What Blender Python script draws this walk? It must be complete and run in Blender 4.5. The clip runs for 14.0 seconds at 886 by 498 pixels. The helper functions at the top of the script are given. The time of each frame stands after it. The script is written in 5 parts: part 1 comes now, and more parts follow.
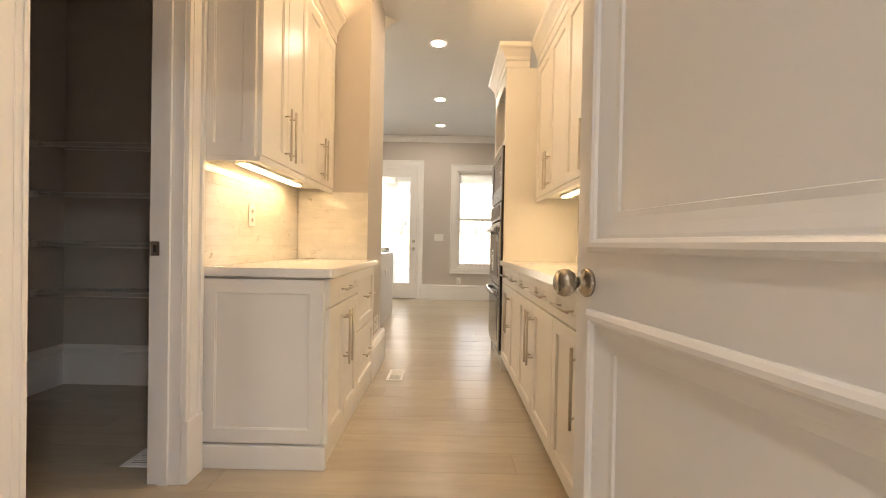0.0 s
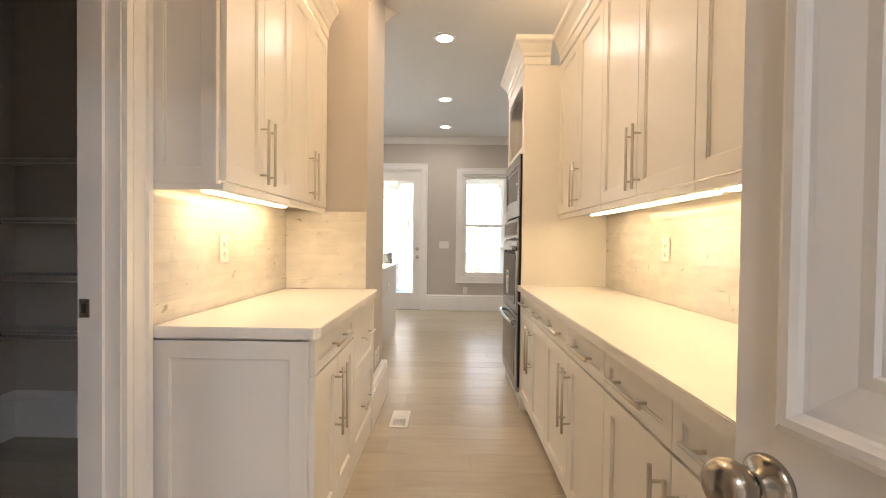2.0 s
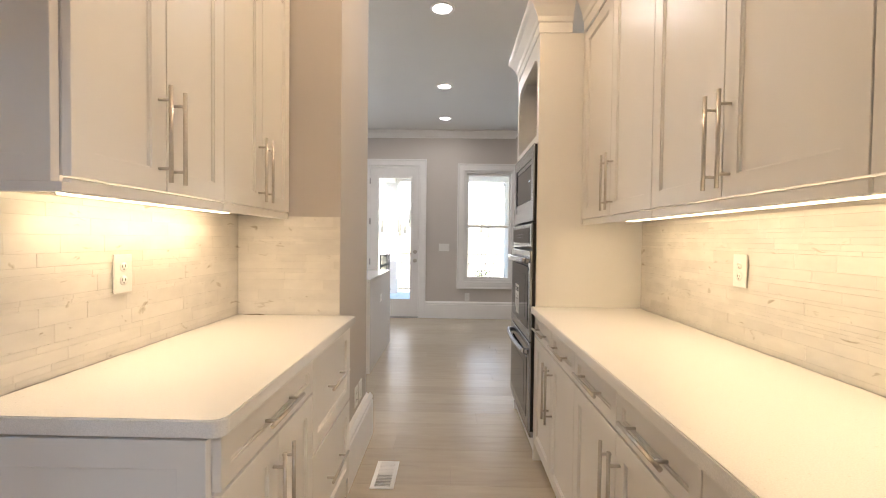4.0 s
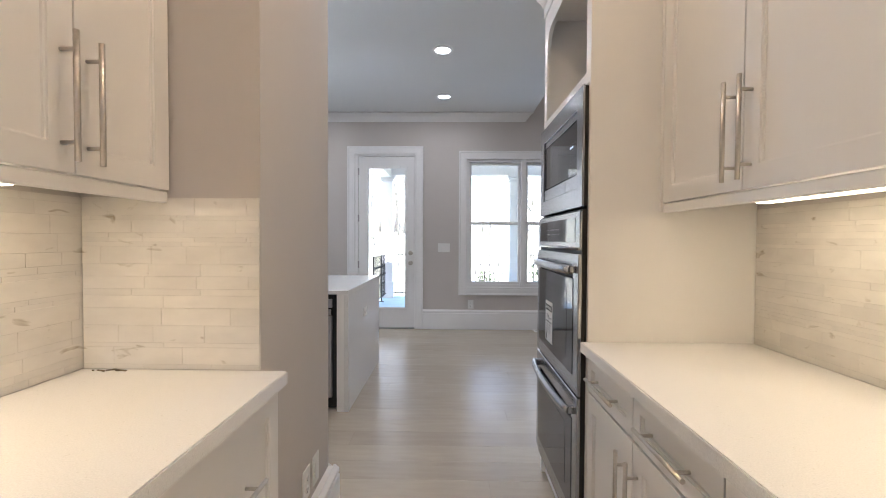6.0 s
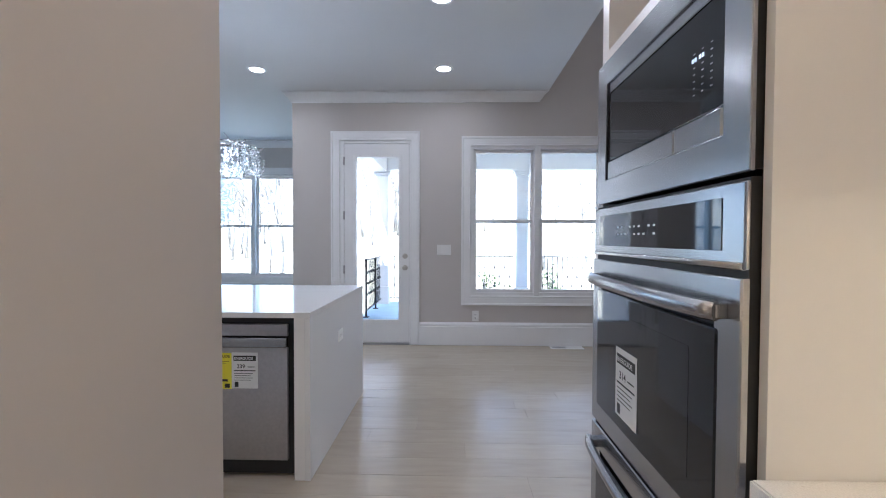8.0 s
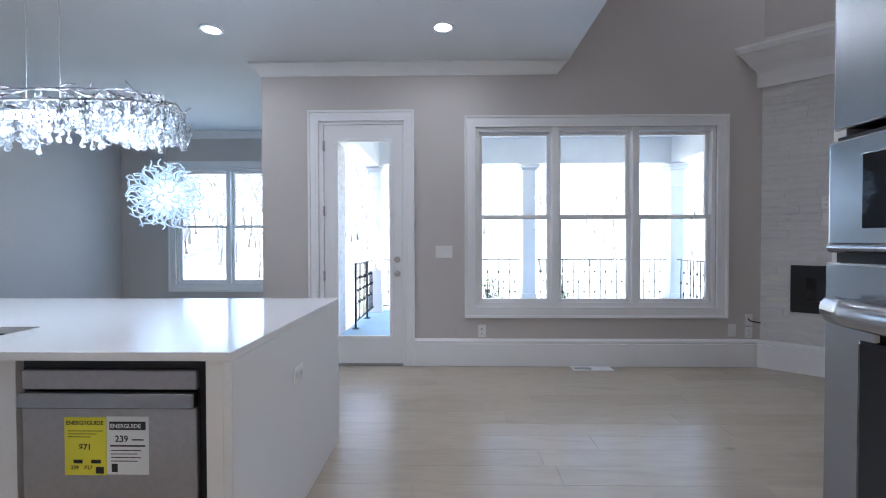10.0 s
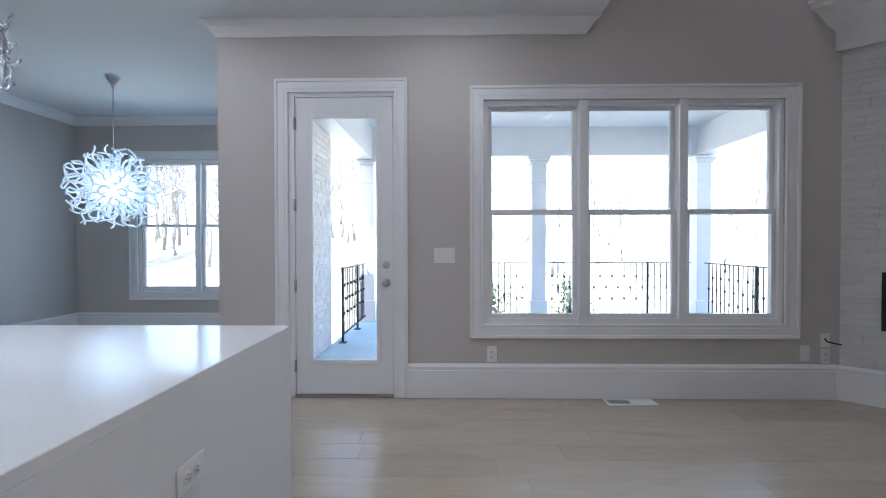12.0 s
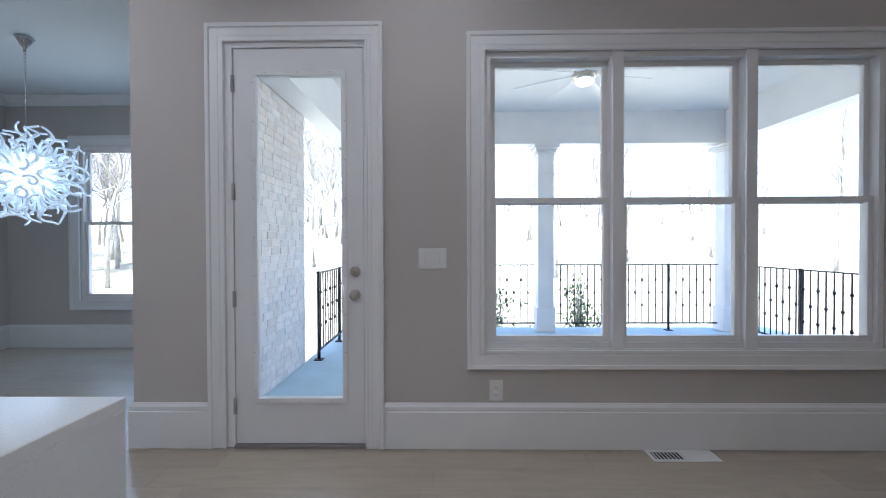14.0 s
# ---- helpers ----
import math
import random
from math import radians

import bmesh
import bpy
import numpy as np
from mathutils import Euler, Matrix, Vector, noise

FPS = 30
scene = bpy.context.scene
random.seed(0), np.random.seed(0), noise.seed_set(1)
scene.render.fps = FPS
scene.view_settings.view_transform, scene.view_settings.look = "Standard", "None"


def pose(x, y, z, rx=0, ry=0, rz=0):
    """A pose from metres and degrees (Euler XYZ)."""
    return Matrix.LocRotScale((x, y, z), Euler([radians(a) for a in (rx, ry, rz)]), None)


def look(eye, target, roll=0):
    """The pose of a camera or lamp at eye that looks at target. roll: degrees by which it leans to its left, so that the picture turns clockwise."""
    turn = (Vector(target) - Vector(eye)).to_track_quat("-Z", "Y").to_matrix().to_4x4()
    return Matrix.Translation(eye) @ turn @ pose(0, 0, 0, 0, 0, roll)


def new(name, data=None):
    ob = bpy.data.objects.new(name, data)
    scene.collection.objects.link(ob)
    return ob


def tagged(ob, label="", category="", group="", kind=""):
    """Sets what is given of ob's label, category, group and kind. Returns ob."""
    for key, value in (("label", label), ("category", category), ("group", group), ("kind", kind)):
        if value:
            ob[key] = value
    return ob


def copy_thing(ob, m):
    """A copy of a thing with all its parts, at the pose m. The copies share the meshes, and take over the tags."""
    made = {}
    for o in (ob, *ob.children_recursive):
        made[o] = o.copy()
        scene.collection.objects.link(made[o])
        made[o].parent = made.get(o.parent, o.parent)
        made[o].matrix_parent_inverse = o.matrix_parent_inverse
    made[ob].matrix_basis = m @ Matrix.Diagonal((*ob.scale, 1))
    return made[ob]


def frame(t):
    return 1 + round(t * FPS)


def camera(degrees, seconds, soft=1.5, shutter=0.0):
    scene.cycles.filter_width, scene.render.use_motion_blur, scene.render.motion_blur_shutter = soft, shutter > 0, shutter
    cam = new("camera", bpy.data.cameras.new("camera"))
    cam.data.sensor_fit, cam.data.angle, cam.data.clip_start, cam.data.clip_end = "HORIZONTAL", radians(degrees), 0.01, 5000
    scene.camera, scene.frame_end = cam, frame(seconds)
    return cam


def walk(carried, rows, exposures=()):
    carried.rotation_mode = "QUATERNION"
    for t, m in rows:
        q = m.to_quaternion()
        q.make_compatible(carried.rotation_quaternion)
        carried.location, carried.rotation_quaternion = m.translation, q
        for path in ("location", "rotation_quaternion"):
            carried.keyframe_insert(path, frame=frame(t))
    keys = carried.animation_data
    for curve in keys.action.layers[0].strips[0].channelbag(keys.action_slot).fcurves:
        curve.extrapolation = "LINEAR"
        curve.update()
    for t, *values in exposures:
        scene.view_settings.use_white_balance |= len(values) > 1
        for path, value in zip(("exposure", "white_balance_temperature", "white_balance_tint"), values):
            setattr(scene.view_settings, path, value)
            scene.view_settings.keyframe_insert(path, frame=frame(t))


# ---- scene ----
cam = camera(92.0, 14.0, soft=1.0)
PATH = [
    (0, (0.070, 0.768, 1.034), (0.054, 2.768, 1.014), 1.1),
    (0.5, (0.024, 0.903, 1.087), (-0.010, 2.903, 1.062), 1.1),
    (1, (0.003, 0.986, 1.153), (-0.029, 2.986, 1.129), 0.8),
    (1.5, (0.002, 1.068, 1.185), (-0.027, 3.068, 1.159), 0.8),
    (2, (0.013, 1.202, 1.221), (-0.015, 3.202, 1.188), 0.7),
    (2.5, (0.030, 1.318, 1.283), (0.000, 3.318, 1.254), 0.7),
    (3, (0.029, 1.427, 1.306), (-0.008, 3.427, 1.272), 0.7),
    (3.2, (0.029, 1.484, 1.305), (-0.009, 3.484, 1.268), 0.7),
    (5.3, (0.065, 2.420, 1.300), (0.024, 4.419, 1.251), 0.4),
    (5.5, (0.050, 2.510, 1.302), (0.008, 4.509, 1.255), 0.3),
    (6, (0.032, 2.715, 1.293), (-0.008, 4.714, 1.246), 0.3),
    (6.5, (0.052, 2.953, 1.299), (0.014, 4.952, 1.250), 0.3),
    (7, (0.057, 3.185, 1.304), (0.017, 5.184, 1.259), 0.3),
    (7.5, (0.039, 3.404, 1.305), (-0.003, 5.403, 1.255), 0.3),
    (8, (0.028, 3.608, 1.303), (-0.017, 5.607, 1.255), 0.2),
    (8.2, (0.03, 3.692, 1.312), (-0.012, 5.691, 1.257), 0.2),
    (10.3, (-0.022, 4.608, 1.264), (-0.054, 6.607, 1.233), -0.2),
    (10.5, (-0.027, 4.697, 1.271), (-0.052, 6.697, 1.235), -0.1),
    (11, (0.004, 4.9, 1.277), (-0.027, 6.9, 1.25), -0.1),
    (11.5, (-0.014, 5.119, 1.258), (-0.047, 7.119, 1.233), -0.1),
    (12, (-0.031, 5.338, 1.265), (-0.064, 7.337, 1.239), -0.1),
    (12.5, (-0.004, 5.554, 1.265), (-0.038, 7.554, 1.234), -0.2),
    (13, (0.03, 5.778, 1.245), (-0.004, 7.777, 1.228), -0.2),
    (13.5, (0.037, 6.007, 1.246), (0.005, 8.006, 1.221), -0.2),
    (14, (0.024, 6.215, 1.261), (-0.004, 8.215, 1.235), -0.2),
]
EXPOSURES = [(0, 3.33, 7900, 15), (1.5, 3.32, 7250, 15), (3, 3.18, 6700, 15), (5.5, 2.97, 5700, 14), (7, 2.89, 5280, 14), (8, 2.87, 5180, 15), (10.5, 2.91, 5120, 14), (11, 2.85, 5150, 14), (12.5, 2.64, 5230, 14), (14, 2.45, 5310, 14)]
walk(cam, [(t, look(eye, target, roll)) for t, eye, target, roll in PATH], EXPOSURES)

# ---- world and lights ----
world = bpy.data.worlds.new("world")
scene.world = world
world.use_nodes = True
wn = world.node_tree.nodes
wl = world.node_tree.links
sky = wn.new("ShaderNodeTexSky")
sky.sky_type = 'NISHITA'
sky.sun_disc = False
sky.dust_density = 3.5
sky.ozone_density = 0.7
sky.sun_elevation = radians(58)
sky.sun_rotation = radians(210)
wn["Background"].inputs[1].default_value = 0.13
wl.new(sky.outputs[0], wn["Background"].inputs[0])


def lamp(name, kind, energy, color, m, size=0.1, size_y=None, shape='SQUARE', angle=None):
    d = bpy.data.lights.new(name, kind)
    d.energy, d.color = energy, color
    if kind == 'AREA':
        d.shape, d.size = shape, size
        if size_y:
            d.size_y = size_y
    if kind == 'SUN':
        d.angle = radians(angle)
    if kind == 'POINT':
        d.shadow_soft_size = size
    ob = new(name, d)
    ob.matrix_world = m
    return ob


lamp("sun", 'SUN', 2.9, (1.0, 0.95, 0.88), look((-8, -14, 26), (0, 0, 0)), angle=0.6)
WARM, DOWN = (1.0, 0.71, 0.40), (1.0, 0.93, 0.84)
# The first four are seen; the last four are added, continuing the grid.
LIGHTS = [(-0.05, 5.11), (-0.06, 6.78), (-0.07, 8.09), (-2.03, 8.09), (-2.03, 6.78), (-2.03, 5.11), (-4.0, 6.78), (-4.0, 5.3)]
for lx, ly in LIGHTS:
    lamp("downlight_lamp", 'AREA', 0.66, DOWN, pose(lx, ly, 3.052), 0.13, shape='DISK')
PANTRY_LIGHTS = [(0.0, 3.75), (0.0, 2.75)]
for lx, ly in PANTRY_LIGHTS:
    lamp("pantry_lamp", 'AREA', 0.72, WARM, pose(lx, ly, 3.052), 0.13, shape='DISK')
# Unseen, added: cool fill behind the doorway; the second reaches into the closet.
HALL_FILL = [(0.0, -0.6), (1.25, -0.75)]
for (lx, ly), watts in zip(HALL_FILL, (3.2, 4.6)):
    lamp("hall_fill", 'AREA', watts, (0.78, 0.90, 1.0), pose(lx, ly, 3.052), 0.13, shape='DISK')
GLOBE_W, CRYSTAL_W = 0.22, 0.85
# daylight in the window openings
SKYLIGHT, SKYBLUE = (0.88, 0.93, 1.0), (0.46, 0.76, 1.0)
lamp("window_daylight", 'AREA', 0.7, SKYLIGHT, pose(1.457, 8.85, 1.52, -90, 0, 0), 2.25, 1.66, 'RECTANGLE')
lamp("door_daylight", 'AREA', 0.2, SKYLIGHT, pose(-0.9, 8.845, 1.3, -90, 0, 0), 0.52, 1.96, 'RECTANGLE')
lamp("dining_daylight", 'AREA', 1.7, SKYBLUE, pose(-3.63, 11.41, 1.525, -90, 0, 0), 1.55, 1.7, 'RECTANGLE')
# warm strips on top of the wall cabinets, behind the cornice
lamp("cornice_lamp", 'AREA', 1.1, WARM, pose(-0.93, 3.3, 2.56, 180, 0, 0), 0.03, 1.1, 'RECTANGLE')
lamp("cornice_lamp", 'AREA', 2.6, WARM, pose(0.98, 2.75, 2.56, 180, 0, 0), 0.03, 2.9, 'RECTANGLE')
# Added fill for the dim family room; no lights are seen up there.
FAMILY_FILL = [(2.6, 6.2), (4.6, 6.2), (3.2, 7.9)]
for lx, ly in FAMILY_FILL:
    lamp("family_fill", 'AREA', 0.8, DOWN, pose(lx, ly, 5.18), 0.13, shape='DISK')
for y0, y1 in ((2.85, 3.62),):
    lamp("cabinet_lamp", 'AREA', 0.21, WARM, pose(-0.93, (y0 + y1) / 2, 1.395), 0.03, y1 - y0, 'RECTANGLE')
for y0, y1 in ((4.0, 2.72), (2.66, 1.5)):
    lamp("cabinet_lamp", 'AREA', 0.20 if y0 > 3 else 0.14, WARM, pose(0.95, (y0 + y1) / 2, 1.395), 0.03, y0 - y1, 'RECTANGLE')

# ---- materials ----


def mat(name, color, rough=0.5, metal=0.0, noise_scale=0.0, var=0.06, bump=0.0, bump_scale=200.0, rnd=0.0, spec=0.5, second=None, second_scale=3.0, second_lo=0.55, second_hi=0.75, stretch=(1, 1, 1), knots=False):
    m = bpy.data.materials.new(name)
    m.use_nodes = True
    n, l = m.node_tree.nodes, m.node_tree.links
    b = n["Principled BSDF"]
    b.inputs["Roughness"].default_value = rough
    b.inputs["Metallic"].default_value = metal
    b.inputs["Specular IOR Level"].default_value = spec
    geo = n.new("ShaderNodeNewGeometry")
    mp = n.new("ShaderNodeMapping")
    mp.inputs["Scale"].default_value = stretch
    l.new(geo.outputs["Position"], mp.inputs[0])
    col = n.new("ShaderNodeRGB")
    col.outputs[0].default_value = (*color, 1)
    out = col.outputs[0]
    if second:
        t = n.new("ShaderNodeTexNoise")
        t.inputs["Scale"].default_value = second_scale
        t.inputs["Detail"].default_value = 6
        t.inputs["Distortion"].default_value = 0.8
        l.new(mp.outputs[0], t.inputs[0])
        r = n.new("ShaderNodeMapRange")
        r.inputs[1].default_value, r.inputs[2].default_value = second_lo, second_hi
        l.new(t.outputs[0], r.inputs[0])
        mx = n.new("ShaderNodeMix")
        mx.data_type = 'RGBA'
        l.new(r.outputs[0], mx.inputs[0])
        l.new(out, mx.inputs[6])
        mx.inputs[7].default_value = (*second, 1)
        out = mx.outputs[2]
    if knots:
        t = n.new("ShaderNodeTexVoronoi")
        t.inputs["Scale"].default_value = 1.25
        mk = n.new("ShaderNodeMapping")
        mk.inputs["Scale"].default_value = (1, 2.2, 1)
        l.new(geo.outputs["Position"], mk.inputs[0])
        l.new(mk.outputs[0], t.inputs[0])
        r = n.new("ShaderNodeMapRange")
        r.inputs[1].default_value, r.inputs[2].default_value = 0.015, 0.06
        r.inputs[3].default_value, r.inputs[4].default_value = 0.55, 0.0
        l.new(t.outputs["Distance"], r.inputs[0])
        mx = n.new("ShaderNodeMix")
        mx.data_type = 'RGBA'
        l.new(r.outputs[0], mx.inputs[0])
        l.new(out, mx.inputs[6])
        mx.inputs[7].default_value = (0.22, 0.17, 0.12, 1)
        out = mx.outputs[2]
    fac = None
    if noise_scale:
        t = n.new("ShaderNodeTexNoise")
        t.inputs["Scale"].default_value = noise_scale
        t.inputs["Detail"].default_value = 5
        l.new(mp.outputs[0], t.inputs[0])
        r = n.new("ShaderNodeMapRange")
        r.inputs[1].default_value, r.inputs[2].default_value = 0.3, 0.7
        r.inputs[3].default_value, r.inputs[4].default_value = 1 - var, 1 + var
        l.new(t.outputs[0], r.inputs[0])
        fac = r.outputs[0]
    if rnd:
        oi = n.new("ShaderNodeObjectInfo")
        ad = n.new("ShaderNodeMath")
        ad.operation = 'ADD'
        l.new(oi.outputs["Random"], ad.inputs[0])
        l.new(geo.outputs["Random Per Island"], ad.inputs[1])
        fr = n.new("ShaderNodeMath")
        fr.operation = 'FRACT'
        l.new(ad.outputs[0], fr.inputs[0])
        r2 = n.new("ShaderNodeMapRange")
        r2.inputs[3].default_value, r2.inputs[4].default_value = 1 - rnd, 1 + rnd * 0.6
        l.new(fr.outputs[0], r2.inputs[0])
        if fac:
            mu = n.new("ShaderNodeMath")
            mu.operation = 'MULTIPLY'
            l.new(fac, mu.inputs[0])
            l.new(r2.outputs[0], mu.inputs[1])
            fac = mu.outputs[0]
        else:
            fac = r2.outputs[0]
    if fac:
        mu = n.new("ShaderNodeVectorMath")
        mu.operation = 'SCALE'
        l.new(out, mu.inputs[0])
        l.new(fac, mu.inputs["Scale"])
        out = mu.outputs[0]
    l.new(out, b.inputs["Base Color"])
    if bump:
        t = n.new("ShaderNodeTexNoise")
        t.inputs["Scale"].default_value = bump_scale
        t.inputs["Detail"].default_value = 4
        l.new(mp.outputs[0], t.inputs[0])
        bp = n.new("ShaderNodeBump")
        bp.inputs["Strength"].default_value = bump
        bp.inputs["Distance"].default_value = 0.002
        l.new(t.outputs[0], bp.inputs["Height"])
        l.new(bp.outputs[0], b.inputs["Normal"])
    return m


def glow(name, color, strength):
    m = bpy.data.materials.new(name)
    m.use_nodes = True
    b = m.node_tree.nodes["Principled BSDF"]
    b.inputs["Base Color"].default_value = (*color, 1)
    b.inputs["Emission Color"].default_value = (*color, 1)
    b.inputs["Emission Strength"].default_value = strength
    return m


def clear(name, rough=0.0, color=(1, 1, 1), ior=1.45):
    m = bpy.data.materials.new(name)
    m.use_nodes = True
    b = m.node_tree.nodes["Principled BSDF"]
    b.inputs["Base Color"].default_value = (*color, 1)
    b.inputs["Transmission Weight"].default_value = 1.0
    b.inputs["Roughness"].default_value = rough
    b.inputs["IOR"].default_value = ior
    return m


M_WALL = mat("greige_wall_paint", (0.565, 0.525, 0.49), 0.75, noise_scale=1.2, var=0.025, bump=0.08, bump_scale=260)
M_CEIL = mat("white_ceiling_paint", (0.74, 0.74, 0.73), 0.85, noise_scale=1.0, var=0.02, bump=0.06, bump_scale=240)
M_TRIM = mat("white_trim_paint", (0.85, 0.84, 0.83), 0.38, noise_scale=3, var=0.02, bump=0.03, bump_scale=90)
M_CAB = mat("white_cabinet_paint", (0.80, 0.78, 0.75), 0.32, noise_scale=2.5, var=0.02, bump=0.02, bump_scale=120)
M_DOOR = mat("white_door_paint", (0.82, 0.81, 0.80), 0.30, noise_scale=2, var=0.02, bump=0.03, bump_scale=70)
M_QUARTZ = mat("white_quartz", (0.80, 0.79, 0.77), 0.10, noise_scale=350, var=0.07, second=(0.66, 0.64, 0.61), second_scale=160, second_lo=0.66, second_hi=0.72)
M_FLOOR = mat("pale_oak", (0.48, 0.415, 0.325), 0.27, noise_scale=4, var=0.05, rnd=0.07, bump=0.06, bump_scale=30, second=(0.36, 0.30, 0.235), second_scale=1.6, second_lo=0.60, second_hi=1.0, stretch=(1, 6, 1), knots=True)
M_GAP = mat("plank_joint", (0.38, 0.33, 0.26), 0.8, noise_scale=8, var=0.1)
M_TILE = mat("marble_tile", (0.75, 0.715, 0.66), 0.16, noise_scale=9, var=0.06, rnd=0.055, second=(0.44, 0.39, 0.31), second_scale=13, second_lo=0.65, second_hi=0.745, stretch=(1, 1, 2.2))
M_GROUT = mat("pale_grout", (0.74, 0.71, 0.66), 0.9, noise_scale=40, var=0.05)
M_STONE = mat("pale_ledger_stone", (0.70, 0.69, 0.67), 0.8, noise_scale=8, var=0.05, rnd=0.05, bump=0.35, bump_scale=45, stretch=(1, 1, 4), second=(0.48, 0.47, 0.46), second_scale=3.5, second_lo=0.62, second_hi=0.85)
M_STEEL = mat("brushed_stainless", (0.39, 0.39, 0.40), 0.22, 1.0, noise_scale=60, var=0.05, stretch=(1, 1, 12))
M_STEEL_D = mat("dark_stainless", (0.46, 0.44, 0.44), 0.30, 1.0, noise_scale=60, var=0.05)
M_NICKEL = mat("satin_nickel", (0.56, 0.52, 0.47), 0.28, 1.0, noise_scale=80, var=0.04)
M_KNOB = mat("aged_nickel", (0.40, 0.36, 0.31), 0.20, 1.0, noise_scale=60, var=0.05)
M_BLACKGLASS = mat("black_oven_glass", (0.010, 0.010, 0.012), 0.04, spec=0.55)
M_BLACK = mat("black_rubber", (0.012, 0.012, 0.012), 0.55, noise_scale=30, var=0.1)
M_IRON = mat("black_iron", (0.02, 0.02, 0.021), 0.5, noise_scale=30, var=0.15)
M_PLASTIC = mat("white_plastic", (0.80, 0.79, 0.76), 0.35)
# Dark colour for the shade inside outlet slots, the strike hole and ducts.
M_RECESS_SHADE = mat("recess_shade", (0.05, 0.05, 0.05), 0.6)
M_WIRE = mat("white_wire_coating", (0.84, 0.84, 0.83), 0.35, noise_scale=30, var=0.03)
M_PORCH = mat("painted_porch_floor", (0.46, 0.60, 0.65), 0.6, noise_scale=4, var=0.06)
M_BRICK = mat("whitewashed_brick", (0.78, 0.72, 0.67), 0.9, noise_scale=12, var=0.08, rnd=0.09, bump=0.6, bump_scale=60, second=(0.80, 0.77, 0.74), second_scale=7, second_lo=0.45, second_hi=0.6)
M_MORTAR = mat("mortar", (0.82, 0.79, 0.76), 0.95, noise_scale=40, var=0.08)
M_GROUND = mat("leaf_litter_ground", (0.33, 0.32, 0.23), 0.95, noise_scale=2, var=0.25, bump=0.5, bump_scale=8)
M_BARK = mat("grey_bark", (0.40, 0.38, 0.34), 0.9, noise_scale=6, var=0.25, bump=0.6, bump_scale=20)
M_LEAF = mat("bush_leaf", (0.12, 0.20, 0.06), 0.6, noise_scale=5, var=0.2, rnd=0.4)
M_GLASS = clear("window_glass", ior=1.05)
M_YELLOW = mat("yellow_label", (0.80, 0.72, 0.03), 0.5)
M_PAPER = mat("white_label", (0.78, 0.78, 0.76), 0.5)
M_INK = mat("black_ink", (0.02, 0.02, 0.02), 0.5)
M_SCRAP = mat("old_caulk", (0.16, 0.13, 0.08), 0.9, noise_scale=60, var=0.3)
M_LED = glow("warm_led", (1.0, 0.80, 0.48), 1.4)
M_DISC = glow("downlight_lens", (1.0, 0.96, 0.90), 1.6)

# ---- mesh helpers ----


def box(bm, x0, x1, y0, y1, z0, z1, bevel=0.0, seg=1):
    vs = [bm.verts.new((x, y, z)) for x in (x0, x1) for y in (y0, y1) for z in (z0, z1)]
    fs = [(0, 1, 3, 2), (4, 6, 7, 5), (0, 4, 5, 1), (2, 3, 7, 6), (0, 2, 6, 4), (1, 5, 7, 3)]
    faces = [bm.faces.new([vs[i] for i in f]) for f in fs]
    if bevel:
        edges = list({e for f in faces for e in f.edges})
        bmesh.ops.bevel(bm, geom=edges, offset=bevel, segments=seg, affect='EDGES', profile=0.5)
    return bm


def B(*boxes, bevel=0.0, seg=1):
    bm = bmesh.new()
    for b in boxes:
        box(bm, *b, bevel=bevel, seg=seg)
    return bm


def cyl(bm, p0, p1, r, n=14, r2=None):
    p0, p1 = Vector(p0), Vector(p1)
    q = (p1 - p0).to_track_quat('Z', 'Y').to_matrix()
    r2 = r if r2 is None else r2
    a = [bm.verts.new(p0 + q @ Vector((r * math.cos(2 * math.pi * i / n), r * math.sin(2 * math.pi * i / n), 0))) for i in range(n)]
    b = [bm.verts.new(p1 + q @ Vector((r2 * math.cos(2 * math.pi * i / n), r2 * math.sin(2 * math.pi * i / n), 0))) for i in range(n)]
    for i in range(n):
        f = bm.faces.new((a[i], a[(i + 1) % n], b[(i + 1) % n], b[i]))
        f.smooth = True
    bm.faces.new(a[::-1])
    bm.faces.new(b)
    return bm


def lathe(bm, prof, n=24, axis='Z', at=(0, 0, 0), cap=True):
    """Turns (radius, height) pairs about an axis."""
    rings = []
    for r, h in prof:
        ring = []
        for i in range(n):
            a = 2 * math.pi * i / n
            c, s = r * math.cos(a), r * math.sin(a)
            v = {'Z': (c, s, h), 'Y': (c, h, s), 'X': (h, c, s)}[axis]
            ring.append(bm.verts.new(Vector(v) + Vector(at)))
        rings.append(ring)
    for a, b in zip(rings, rings[1:]):
        for i in range(n):
            f = bm.faces.new((a[i], a[(i + 1) % n], b[(i + 1) % n], b[i]))
            f.smooth = True
    for end in (rings[0], rings[-1]) if cap else ():
        bm.faces.new(end)
    bmesh.ops.recalc_face_normals(bm, faces=bm.faces[:])
    return bm


def tube(bm, pts, r, n=6, taper=None):
    """A round bar along points."""
    pts = [Vector(p) for p in pts]
    rings = []
    for i, p in enumerate(pts):
        d = (pts[min(i + 1, len(pts) - 1)] - pts[max(i - 1, 0)]).normalized()
        q = d.to_track_quat('Z', 'Y').to_matrix()
        rr = r if taper is None else r + (taper - r) * i / (len(pts) - 1)
        rings.append([bm.verts.new(p + q @ Vector((rr * math.cos(2 * math.pi * k / n), rr * math.sin(2 * math.pi * k / n), 0))) for k in range(n)])
    for a, b in zip(rings, rings[1:]):
        for k in range(n):
            f = bm.faces.new((a[k], a[(k + 1) % n], b[(k + 1) % n], b[k]))
            f.smooth = True
    bm.faces.new(rings[0][::-1])
    bm.faces.new(rings[-1])
    return bm


